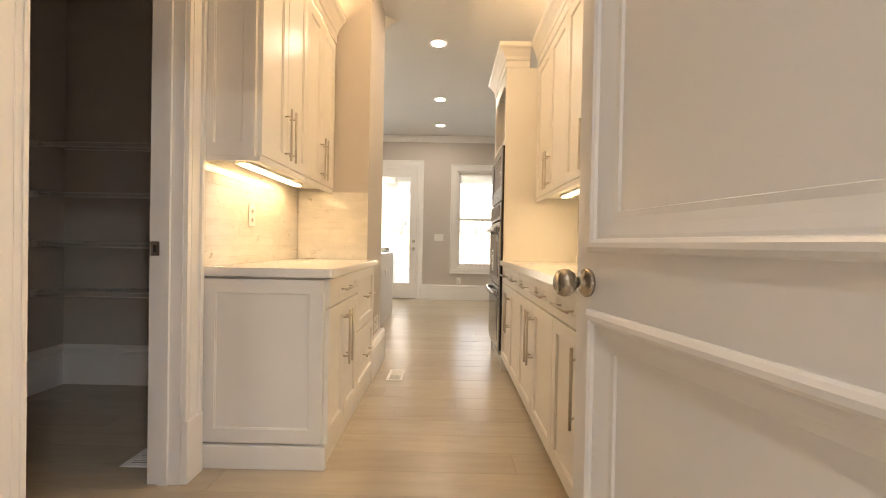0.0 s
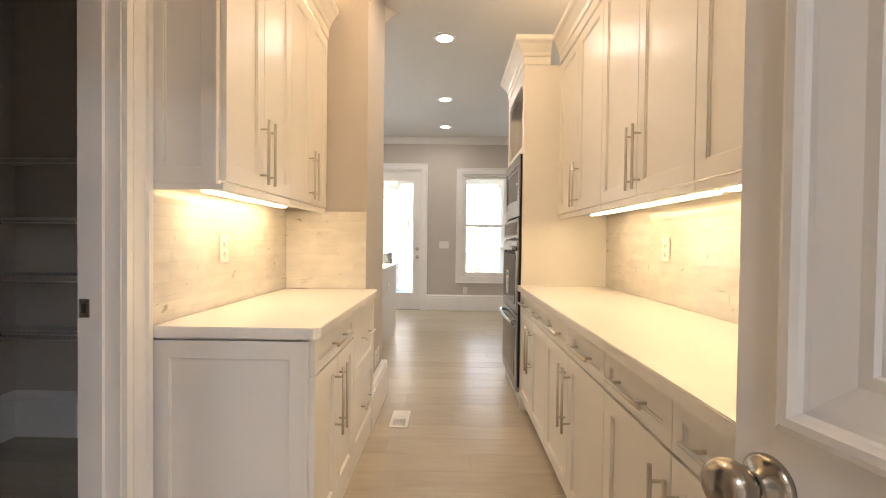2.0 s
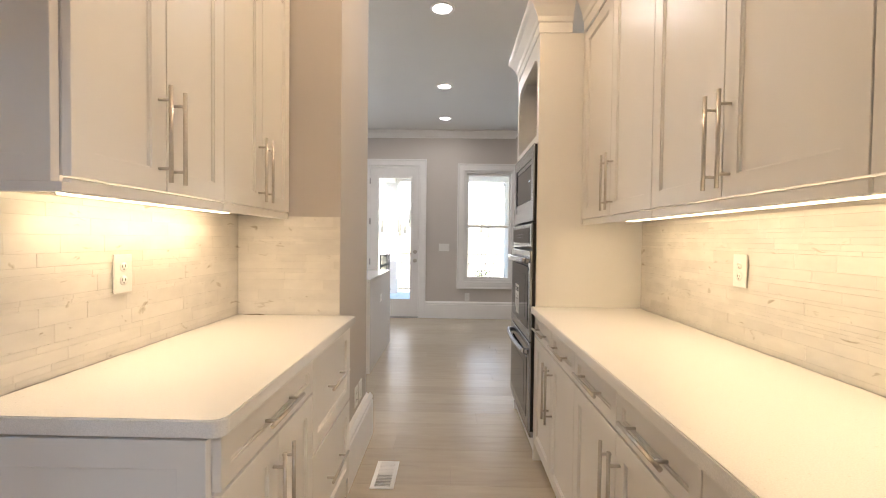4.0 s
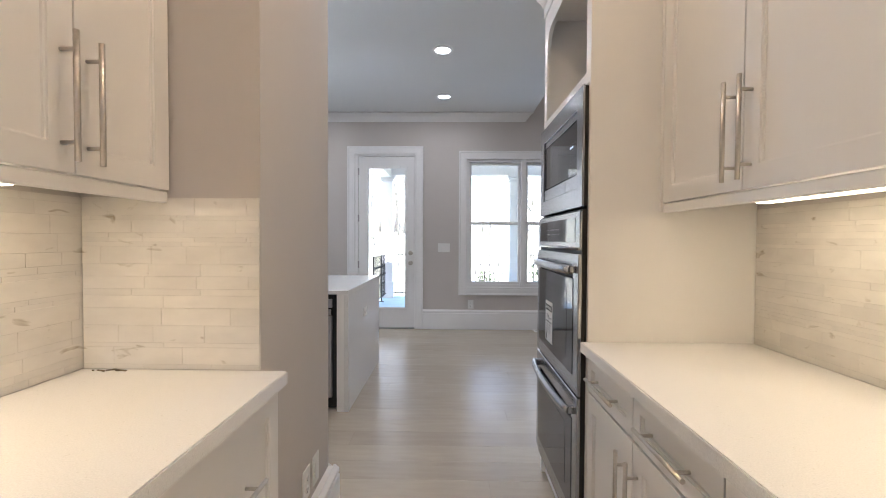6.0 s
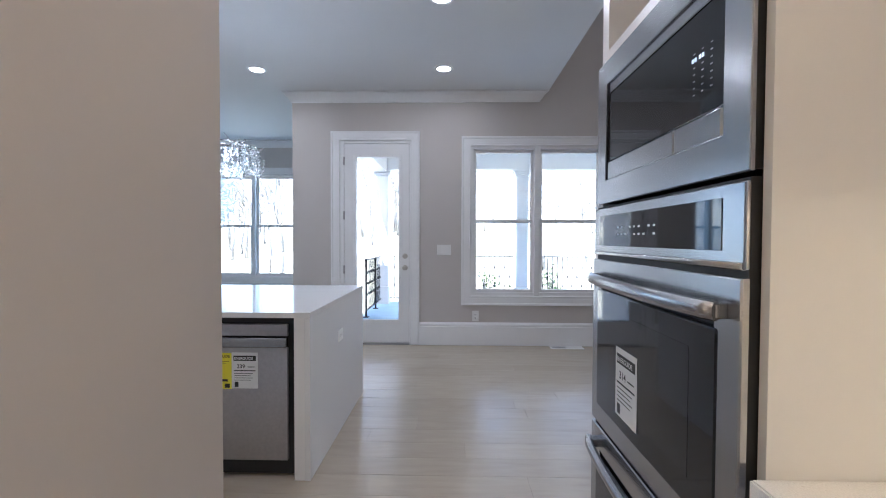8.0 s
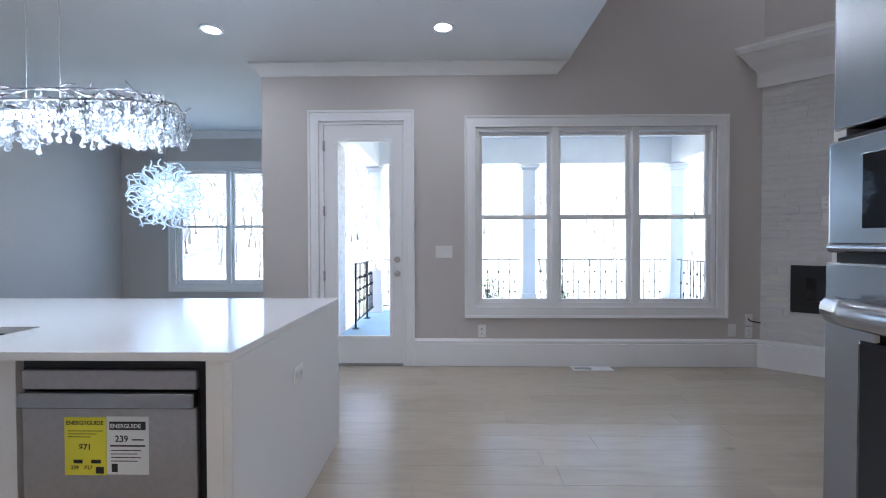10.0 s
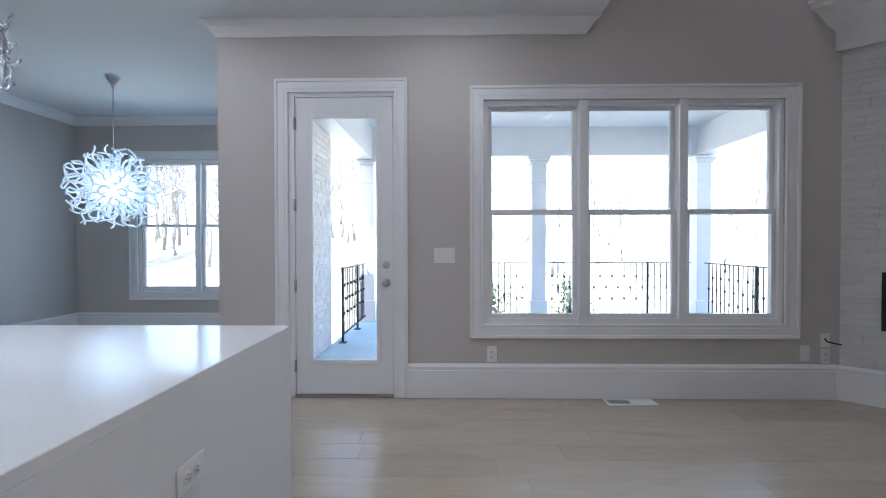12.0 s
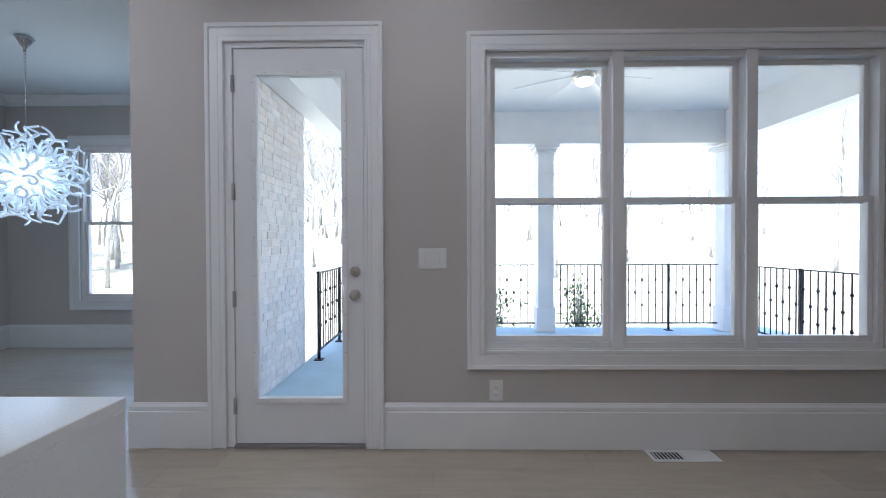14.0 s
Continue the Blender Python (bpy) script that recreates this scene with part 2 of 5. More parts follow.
def prism(bm, prof, p0, p1, out, m0=0.0, m1=0.0):
    """A moulding: (out, z) profile drawn from p0 to p1 (plan); m0, m1: mitre, metres along the run per metre out."""
    p0, p1, out = Vector((*p0, 0)), Vector((*p1, 0)), Vector((*out, 0)).normalized()
    run = (p1 - p0).normalized()
    a = [bm.verts.new(p0 + out * d + run * (m0 * d) + Vector((0, 0, z))) for d, z in prof]
    b = [bm.verts.new(p1 + out * d + run * (m1 * d) + Vector((0, 0, z))) for d, z in prof]
    k = len(prof)
    for i in range(k):
        bm.faces.new((a[i], a[(i + 1) % k], b[(i + 1) % k], b[i]))
    bm.faces.new(a[::-1])
    bm.faces.new(b)
    bmesh.ops.recalc_face_normals(bm, faces=bm.faces[:])
    return bm


def mesh_of(name, bm, material):
    me = bpy.data.meshes.new(name)
    bm.normal_update()
    bm.to_mesh(me)
    bm.free()
    for m in (material if isinstance(material, (list, tuple)) else [material]):
        me.materials.append(m)
    return me


def part(name, bm, material, parent, label="", m=None):
    ob = new(name, mesh_of(name, bm, material))
    ob.parent = parent
    if m:
        ob.matrix_basis = m
    if label:
        tagged(ob, label)
    return ob


def thing(name, label, category, m=None, group="", kind=""):
    ob = new(name)
    ob.empty_display_size = 0.1
    if m:
        ob.matrix_basis = m
    return tagged(ob, label, category, group, kind)


def setting(name, bm, material, label, category):
    ob = new(name, mesh_of(name, bm, material))
    return tagged(ob, label, category, kind="structure")


def loops(bm, rects, close=False, sides=(0, 1, 2, 3)):
    """Joins rectangles (x0, x1, z0, z1, y), one after another, into one skin."""
    rows = [[bm.verts.new((x, y, z)) for x, z in ((x0, z0), (x1, z0), (x1, z1), (x0, z1))] for x0, x1, z0, z1, y in rects]
    pairs = list(zip(rows, rows[1:])) + ([(rows[-1], rows[0])] if close else [])
    fs = [bm.faces.new((a[k], a[(k + 1) % 4], b[(k + 1) % 4], b[k])) for a, b in pairs for k in sides]
    if not close:
        fs += [bm.faces.new(rows[0]), bm.faces.new(rows[-1])]
    bmesh.ops.recalc_face_normals(bm, faces=fs)
    return bm


def ring(bm, x0, x1, z0, z1, w, y0, y1, bevel=0.0):
    """A mitred rectangular frame in the xz plane, w wide inwards."""
    c = bevel

    def at(i, y):
        return (x0 + i, x1 - i, z0 + i, z1 - i, y)
    if c:
        return loops(bm, [at(0, y1), at(0, y0 + c), at(c, y0), at(w - c, y0), at(w, y0 + c), at(w, y1)], True)
    return loops(bm, [at(0, y1), at(0, y0), at(w, y0), at(w, y1)], True)


# ---- structure ----
CEIL = 3.07
HIGH = 5.2
LW, RW = -1.04, 1.155          # pantry side walls
COLX = -0.515                  # face of the wall past the left counter
FAR = 8.84                     # far wall
T = 0.13
bm = B((-7, 8, -3, 8.84 + 0.16, -0.20, -0.0022), (-5.6, -1.8, 8.84 + 0.16, 11.56, -0.20, -0.0022))
floor = setting("floor", bm, M_GAP, "pale oak plank floor over a dark joint bed", "floor")
setting("ceiling", B((-7, 1.165, -3, FAR + 0.16, CEIL, CEIL + 0.12), (-5.6, -1.94 + T, FAR + 0.16, 11.56, CEIL, CEIL + 0.12)), M_CEIL, "smooth white painted flat ceiling", "ceiling")
setting("ceiling_family", B((1.0, 8.0, 4.9, FAR + 0.16, HIGH, HIGH + 0.12)), M_CEIL, "white painted high ceiling of the family room", "ceiling")
setting("wall_bulkhead", B((1.162 - T, 1.162, 4.89, FAR, CEIL + 0.121, HIGH)), M_WALL, "greige painted bulkhead above the kitchen edge", "wall")
# pantry left wall with the closet opening
OY0, OY1, OZ = 1.86, 2.57, 2.44
setting("wall_pantry_left", B((LW - T, LW, 0.0, OY0, 0, CEIL), (LW - T, LW, OY1, 3.93, 0, CEIL), (LW - T, LW, OY0, OY1, OZ, CEIL)), M_WALL, "greige painted pantry wall with a closet opening", "wall")
setting("wall_column", B((LW - T, COLX, 3.93, 4.60, 0, CEIL)), M_WALL, "greige painted wall end beside the left counter", "wall")
for wall_box in ((-2.64 - T, -2.64, 1.0, 3.78 + T, 0, CEIL), (-2.64, LW - T, 3.78, 3.78 + T, 0, CEIL), (-2.64, LW - T, 1.0 - T, 1.0, 0, CEIL)):
    setting("wall_closet", B(wall_box), M_WALL, "greige painted closet wall", "wall")
setting("wall_pantry_right", B((RW, RW + T, 0.0, 5.15, 0, CEIL)), M_WALL, "greige painted pantry wall behind the long counter", "wall")
# entry wall, behind the camera
DX0, DX1 = -0.36, 0.53
setting("wall_entry", B((LW - T, DX0, 0.72, 0.86, 0, CEIL), (DX1, RW, 0.72, 0.86, 0, CEIL), (DX0, DX1, 0.72, 0.86, 2.47, CEIL)), M_WALL, "greige painted wall with the entry doorway", "wall")
setting("wall_hall", B((-3.2, 3.2, -3.1, -3.0, 0, CEIL), (-3.3, -3.2, -3, 0.72, 0, CEIL), (3.2, 3.3, -3, 0.72, 0, CEIL), (-3.2, LW - T, 0.72, 0.86, 0, CEIL), (RW, 3.2, 0.72, 0.86, 0, CEIL)), M_WALL, "greige painted hall walls behind the pantry door", "wall")
# kitchen and family room
setting("wall_kitchen_south", B((-5.53, LW - T, 4.60 - T, 4.60, 0, CEIL)), M_WALL, "greige painted kitchen wall", "wall")
setting("wall_kitchen_west", B((-5.53, -5.40, 4.6, 11.53, 0, CEIL)), M_WALL, "greige painted dining and kitchen side wall", "wall")
setting("wall_family_south", B((RW + T, 7.5, 5.15 - T, 5.15, 0, HIGH), (1.163, RW + T, 5.151 - T, 5.149, CEIL + 0.001, HIGH)), M_WALL, "greige painted family room wall", "wall")
setting("wall_family_east", B((6.6, 6.73, 5.15, FAR, 0, HIGH)), M_WALL, "greige painted family room side wall", "wall")
# far wall: door hole, window hole
D0, D1, DZ = -1.355, -0.485, 2.50
W0, W1, WZ0, WZ1 = 0.245, 2.67, 0.60, 2.43
Y0, Y1 = FAR, FAR + 0.16
setting("wall_far", B((-1.94, D0, Y0, Y1, 0, CEIL), (D0, D1, Y0, Y1, DZ, CEIL), (D1, W0, Y0, Y1, 0, CEIL), (W0, W1, Y0, Y1, 0, WZ0), (W0, W1, Y0, Y1, WZ1, CEIL), (W1, 6.7, Y0, Y1, 0, CEIL), (1.165, 6.7, Y0, Y1, CEIL, HIGH)), M_WALL, "greige painted far wall with glazed door and triple window", "wall")
setting("wall_dining_east", B((-1.94, -1.94 + T, Y1, 11.4, 0, CEIL)), M_WALL, "greige painted dining room wall", "wall")
V0, V1, VZ0, VZ1 = -4.50, -2.76, 0.58, 2.47
setting("wall_dining_north", B((-5.53, V0, 11.4, 11.56, 0, CEIL), (V1, -1.94 + T, 11.4, 11.56, 0, CEIL), (V0, V1, 11.4, 11.56, 0, VZ0), (V0, V1, 11.4, 11.56, VZ1, CEIL)), M_WALL, "greige painted dining wall with a double window", "wall")

# baseboards
BASE = [(0, 0), (0.022, 0), (0.022, 0.225), (0.016, 0.232), (0.020, 0.24), (0.020, 0.258), (0.010, 0.272), (0.006, 0.28), (0, 0.28)]


def baseboard(p0, p1, out, m0=0.0, m1=0.0):
    setting("baseboard", prism(bmesh.new(), BASE, p0, p1, out, m0, m1), M_TRIM, "tall white moulded baseboard", "baseboard")


baseboard((-1.94, FAR), (-1.466, FAR), (0, -1), -1, 0)
baseboard((-0.376, FAR), (3.08, FAR), (0, -1), 0, -0.36)
baseboard((-1.94, FAR), (-1.94, 11.4), (-1, 0), -1, -1)
baseboard((-5.40, 4.6), (-5.40, 11.4), (1, 0), 0, -1)
baseboard((-5.40, 11.4), (-1.94, 11.4), (0, -1), 1, -1)
baseboard((COLX + 0.024, 3.93), (COLX + 0.024, 4.60), (1, 0), 0, 1)
setting("baseboard", B((COLX + 0.0005, COLX + 0.0235, 3.931, 4.60, 0, 0.274)), M_TRIM, "white baseboard backing on the wall end", "baseboard")
baseboard((COLX, 4.60), (-5.4, 4.60), (0, 1), -1, -1)
baseboard((-2.64, 1.0), (-2.64, 3.78), (1, 0), 0, -1)
baseboard((-2.64, 3.78), (LW - T, 3.78), (0, -1), 1, 0)
baseboard((LW, 0.86), (LW, 1.745), (1, 0))
# crown mouldings
CROWN = [(0, -0.115), (0.012, -0.115), (0.016, -0.10), (0.030, -0.085), (0.055, -0.045), (0.082, -0.022), (0.095, -0.016), (0.095, 0), (0, 0)]


def crown(p0, p1, out, m0=0.0, m1=0.0):
    setting("crown_moulding", prism(bmesh.new(), [(d, CEIL + z) for d, z in CROWN], p0, p1, out, m0, m1), M_TRIM, "white crown moulding under the ceiling", "moulding")


crown((-1.94, FAR), (1.06, FAR), (0, -1), -1, 1.1)
crown((-1.94, FAR), (-1.94, 11.4), (-1, 0), -1, -1)
crown((-5.40, 4.6), (-5.40, 11.4), (1, 0), 1, -1)
crown((-5.40, 11.4), (-1.94, 11.4), (0, -1), 1, -1)
crown((-5.40, 4.60), (COLX, 4.60), (0, 1), 1, 1)

# door and window casings


def casing(name, x0, x1, z0, z1, w, y, sign, label, sill=True):
    """A stepped casing round an opening, drawn in the xz plane at y; sign -1: it stands out towards -y."""
    prof = [(0, 0), (0, 0.020), (0.002, 0.022), (0.012, 0.022), (0.014, 0.018), (0.030, 0.018), (0.031, 0.0205), (0.036, 0.0205), (0.037, 0.018), (w - 0.026, 0.018), (w - 0.021, 0.028), (w - 0.002, 0.030), (w, 0.028), (w, 0)]
    rects = [(x0 - b, x1 + b, z0 - (b if sill else 0), z1 + b, y + sign * d) for b, d in prof]
    bm = loops(bmesh.new(), rects, True, (0, 1, 2, 3) if sill else (1, 2, 3))
    return setting(name, bm, M_TRIM, label, "trim")


casing("trim_door", -1.355, -0.485, 0.0, 2.50, 0.108, FAR, -1, "white stepped casing round the glazed door", sill=False)
casing("trim_window", 0.245, 2.67, 0.605, 2.43, 0.112, FAR, -1, "white stepped casing round the triple window")
casing("trim_dining_window", V0, V1, VZ0, VZ1, 0.118, 11.4, -1, "white stepped casing round the dining window")


def window_unit(w, x0, x1, z0, z1, y):
    """One double-hung unit in the hole: jambs, upper and lower sash, glass."""
    zm = (z0 + z1) / 2 + 0.0
    part("window_frame", ring(bmesh.new(), x0, x1, z0, z1, 0.036, y, y + 0.12), M_TRIM, w)
    up = part("sash", ring(bmesh.new(), x0 + 0.036, x1 - 0.036, zm - 0.02, z1 - 0.036, 0.034, y + 0.062, y + 0.095, 0.003), M_TRIM, w, "white upper sash")
    lo = part("sash", ring(bmesh.new(), x0 + 0.036, x1 - 0.036, z0 + 0.036, zm + 0.022, 0.036, y + 0.026, y + 0.060, 0.003), M_TRIM, w, "white lower sash")
    g = part("pane", B((x0 + 0.06, x1 - 0.06, y + 0.076, y + 0.080, zm, z1 - 0.06)), M_GLASS, up, "clear glass pane")
    g.visible_shadow = False
    g = part("pane", B((x0 + 0.064, x1 - 0.064, y + 0.041, y + 0.045, z0 + 0.064, zm)), M_GLASS, lo, "clear glass pane")
    g.visible_shadow = False


w1 = thing("window_1", "white double-hung triple window with clear panes", "window", kind="structure")
for k in range(3):
    a = W0 + 0.001 + k * 0.8077
    window_unit(w1, a, a + 0.8070, WZ0 + 0.0125, WZ1 - 0.001, FAR + 0.012)
for k in (1, 2):
    xm = W0 + 0.001 + k * 0.8077
    part("mullion", B((xm - 0.034, xm + 0.034, FAR - 0.004, FAR + 0.0115, WZ0 + 0.0125, WZ1 - 0.001), bevel=0.003), M_TRIM, w1)
part("window_sill", B((W0, W1, FAR + 0.002, FAR + 0.15, WZ0, WZ0 + 0.012)), M_TRIM, w1)
w2 = thing("window_2", "white double-hung double window of the dining room", "window", kind="structure")
for k in range(2):
    a = V0 + 0.001 + k * 0.8695
    window_unit(w2, a, a + 0.8685, VZ0 + 0.001, VZ1 - 0.001, 11.412)
part("mullion", B((-3.664, -3.596, 11.396, 11.4115, VZ0 + 0.001, VZ1 - 0.001), bevel=0.003), M_TRIM, w2)

# glazed door
door = thing("door_1", "white glazed exterior door, closed, with nickel knob and deadbolt", "door", kind="structure")
SX0, SX1, SZ0, SZ1 = -1.305, -0.503, 0.02, 2.465
GX0, GX1, GZ0, GZ1 = -1.165, -0.632, 0.30, 2.30
yd = FAR + 0.012
bm = B((SX0, GX0, yd, yd + 0.044, SZ0, SZ1), (GX1, SX1, yd, yd + 0.044, SZ0, SZ1), (GX0, GX1, yd, yd + 0.044, GZ1, SZ1), (GX0, GX1, yd, yd + 0.044, SZ0, GZ0))
part("slab", bm, M_DOOR, door)
lite = part("lite_frame", ring(bmesh.new(), GX0 - 0.028, GX1 + 0.028, GZ0 - 0.028, GZ1 + 0.028, 0.032, yd - 0.010, yd + 0.001, 0.003), M_TRIM, door, "white plastic lite frame with screw caps")
bm = bmesh.new()
for k in range(9):
    z = GZ0 + 0.05 + k * 0.238
    for x in (GX0 - 0.016, GX1 + 0.016):
        cyl(bm, (x, yd - 0.0125, z), (x, yd - 0.009, z), 0.0035, 8)
for k in range(3):
    for z in (GZ0 - 0.016, GZ1 + 0.016):
        x = GX0 + 0.06 + k * 0.2
        cyl(bm, (x, yd - 0.0125, z), (x, yd - 0.009, z), 0.0035, 8)
part("screw_caps", bm, M_STEEL_D, lite)
g = part("pane", B((GX0, GX1, yd + 0.02, yd + 0.026, GZ0, GZ1)), M_GLASS, door, "clear glass pane")
g.visible_shadow = False
part("jamb", B((-1.355, SX0 - 0.004, FAR + 0.002, FAR + 0.13, 0, 2.50), (SX1 + 0.004, -0.486, FAR + 0.002, FAR + 0.13, 0, 2.50), (SX0 - 0.004, SX1 + 0.004, FAR + 0.002, FAR + 0.13, SZ1 + 0.004, 2.50)), M_TRIM, door)
part("threshold", B((SX0, SX1, FAR - 0.02, FAR + 0.15, -0.012, 0.016)), M_STEEL_D, door, "dark metal threshold")
for z in (2.25, 1.585, 0.92, 0.255):
    part("hinge", cyl(bmesh.new(), (SX0 - 0.003, yd - 0.006, z - 0.05), (SX0 - 0.003, yd - 0.006, z + 0.05), 0.011, 10), M_STEEL_D, door)
KNOB = [(0.031, 0.0), (0.033, 0.004), (0.028, 0.010), (0.012, 0.014), (0.011, 0.030), (0.020, 0.036), (0.028, 0.046), (0.029, 0.056), (0.024, 0.066), (0.012, 0.070), (0.0005, 0.0705)]
part("knob", lathe(bmesh.new(), [(r, yd - h) for r, h in KNOB], 20, 'Y', (-0.556, 0, 0.945)), M_NICKEL, door, "satin nickel round knob")
part("deadbolt", lathe(bmesh.new(), [(0.031, yd), (0.032, yd - 0.008), (0.026, yd - 0.014), (0.012, yd - 0.016), (0.001, yd - 0.016)], 20, 'Y', (-0.556, 0, 1.088)), M_NICKEL, door, "satin nickel deadbolt")

# ---- pantry: cabinets ----


def shaker(bm, x0, x1, z0, z1, rail=0.058, t=0.02, y=0.0):
    """A framed door or drawer front with a recessed panel, its face at y towards -y."""
    if z1 - z0 < 0.2:
        rail = min(rail, 0.042)

    def at(i, d):
        return (x0 + i, x1 - i, z0 + i, z1 - i, y + d)
    return loops(bm, [at(0, t), at(0, 0.0012), at(0.0012, 0), at(rail, 0), at(rail + 0.001, 0.004), at(rail + 0.005, 0.005), at(rail + 0.006, 0.010)])


def pull(parent, p, length, vertical):
    """A round bar pull on two posts, on a front at y = 0."""
    x, z = p
    bm = bmesh.new()
    h, s = length / 2, length * 0.355
    if vertical:
        cyl(bm, (x, -0.034, z - h), (x, -0.034, z + h), 0.006, 12)
        for k in (-s, s):
            cyl(bm, (x, 0, z + k), (x, -0.034, z + k), 0.0045, 10)
    else:
        cyl(bm, (x - h, -0.034, z), (x + h, -0.034, z), 0.006, 12)
        for k in (-s, s):
            cyl(bm, (x + k, 0, z), (x + k, -0.034, z), 0.0045, 10)
    part("pull", bm, M_NICKEL, parent, "satin nickel bar pull")


G = 0.0021


def front(cab, name, x0, x1, z0, z1, at, length, vertical):
    d = part(name, shaker(bmesh.new(), x0 + G, x1 - G, z0 + G, z1 - G), M_CAB, cab)
    pull(d, at, length, vertical)
    return d


def base_cabinet(m, w, depth, drawers, label, low=0.11, group="base cabinets", toe=0.016):
    """Drawers over a pair of doors; local x along the front, the front at y = 0 facing -y."""
    c = thing("base_cabinet", label, "cabinet", m, group)
    part("body", B((0.0015, w - 0.0015, 0.021, depth, low, 0.873), (0.0015, w - 0.0015, toe, depth - 0.02, 0.0, low - 0.001)), M_CAB, c)
    n = drawers
    for k in range(n):
        a, b = w * k / n, w * (k + 1) / n
        front(c, "drawer", a, b, 0.735, 0.868, ((a + b) / 2, 0.80), 0.24, False)
    front(c, "door", 0, w / 2, low, 0.730, (w / 2 - 0.035, 0.545), 0.285, True)
    front(c, "door", w / 2, w, low, 0.730, (w / 2 + 0.035, 0.545), 0.285, True)
    return c


def wall_cabinet(m, w, depth, label, z0=1.425, z1=2.50, group="wall cabinets"):
    c = thing("wall_cabinet", label, "cabinet", m, group)
    part("body", B((0.0015, w - 0.0015, 0.021, depth, z0 + 0.004, z1)), M_CAB, c)
    part("light_rail", B((0.0015, w - 0.0015, 0.004, 0.024, z0 - 0.034, z0 - 0.001), bevel=0.004), M_CAB, c)
    front(c, "door", 0, w / 2, z0, z1 - 0.01, (w / 2 - 0.032, z0 + 0.158), 0.268, True)
    front(c, "door", w / 2, w, z0, z1 - 0.01, (w / 2 + 0.032, z0 + 0.158), 0.268, True)
    return c


LF, UF = -0.46, -0.772         # left fronts
RF, RU = 0.54, 0.795           # right fronts
# left base: a drawer-and-doors unit, then a two-drawer unit
base_cabinet(pose(LF, 2.715, 0, 0, 0, 90), 0.625, 0.575, 1, "white shaker base cabinet, one drawer over two doors")
c = thing("base_cabinet", "white shaker base cabinet with two deep drawers", "cabinet", pose(LF, 3.34, 0, 0, 0, 90), "base cabinets")
part("body", B((0.0015, 0.575, 0.021, 0.575, 0.11, 0.873), (0.0015, 0.575, 0.016, 0.555, 0.0, 0.106)), M_CAB, c)
front(c, "drawer", 0, 0.577, 0.497, 0.868, (0.288, 0.69), 0.26, False)
front(c, "drawer", 0, 0.577, 0.11, 0.492, (0.288, 0.31), 0.26, False)
# end panels of the left run
p = thing("end_panel", "white shaker end panel of the base cabinets", "cabinet panel", pose(LW + 0.004, 2.693, 0))
part("panel", shaker(bmesh.new(), 0, 0.555, 0.118, 0.862, 0.062), M_CAB, p)
part("plinth", B((0, 0.575, -0.006, 0.020, 0.0, 0.106), bevel=0.003), M_CAB, p)
p = thing("end_panel", "white shaker end panel of the wall cabinets", "cabinet panel", pose(LW + 0.004, 2.672, 0))
part("panel", shaker(bmesh.new(), 0, 0.242, 1.413, 2.50, 0.055), M_CAB, p)
part("rail", B((0, 0.268, -0.003, 0.02, 1.392, 1.412)), M_CAB, p)
wall_cabinet(pose(UF, 2.695, 0, 0, 0, 90), 0.616, 0.262, "white shaker wall cabinet with two doors")
wall_cabinet(pose(UF, 3.311, 0, 0, 0, 90), 0.612, 0.262, "white shaker wall cabinet with two doors")
# right base, from the tower back to the entry
edges = [4.305, 3.507, 2.638, 1.77, 1.20]
for a, b in zip(edges, edges[1:]):
    base_cabinet(pose(RF, a, 0, 0, 0, -90), a - b, RW - RF - 0.004, 2, "white shaker base cabinet, two drawers over two doors", toe=0.055)
edges = [4.285, 3.435, 2.587, 1.75, 1.20]
for a, b in zip(edges, edges[1:]):
    wall_cabinet(pose(RU, a, 0, 0, 0, -90), a - b, RW - RU - 0.004, "white shaker wall cabinet with two doors")
p = thing("filler_strip", "white filler strip beside the oven tower", "cabinet panel")
part("strip", B((RU, RU + 0.02, 4.287, 4.306, 1.395, 2.50)), M_CAB, p)

# cornices on the cabinets
CORN = [(0.0, 0.0), (0.006, 0.0), (0.006, 0.055), (0.014, 0.062), (0.020, 0.085), (0.050, 0.135), (0.066, 0.150), (0.070, 0.160), (0.070, 0.185), (0.0, 0.185)]


def cornice(p0, p1, out, m0, m1, label="white stepped cornice on the cabinets"):
    tagged(new("cornice", mesh_of("cornice", prism(bmesh.new(), [(d, 2.501 + z) for d, z in CORN], p0, p1, out, m0, m1), M_CAB)), label, "cornice")


cornice((UF, 2.672), (UF, 3.926), (1, 0), -1, 0)
cornice((LW + 0.003, 2.672), (UF, 2.672), (0, -1), 0, 1)
cornice((RU, 1.20), (RU, 4.306), (-1, 0), 0, -1)

# counters


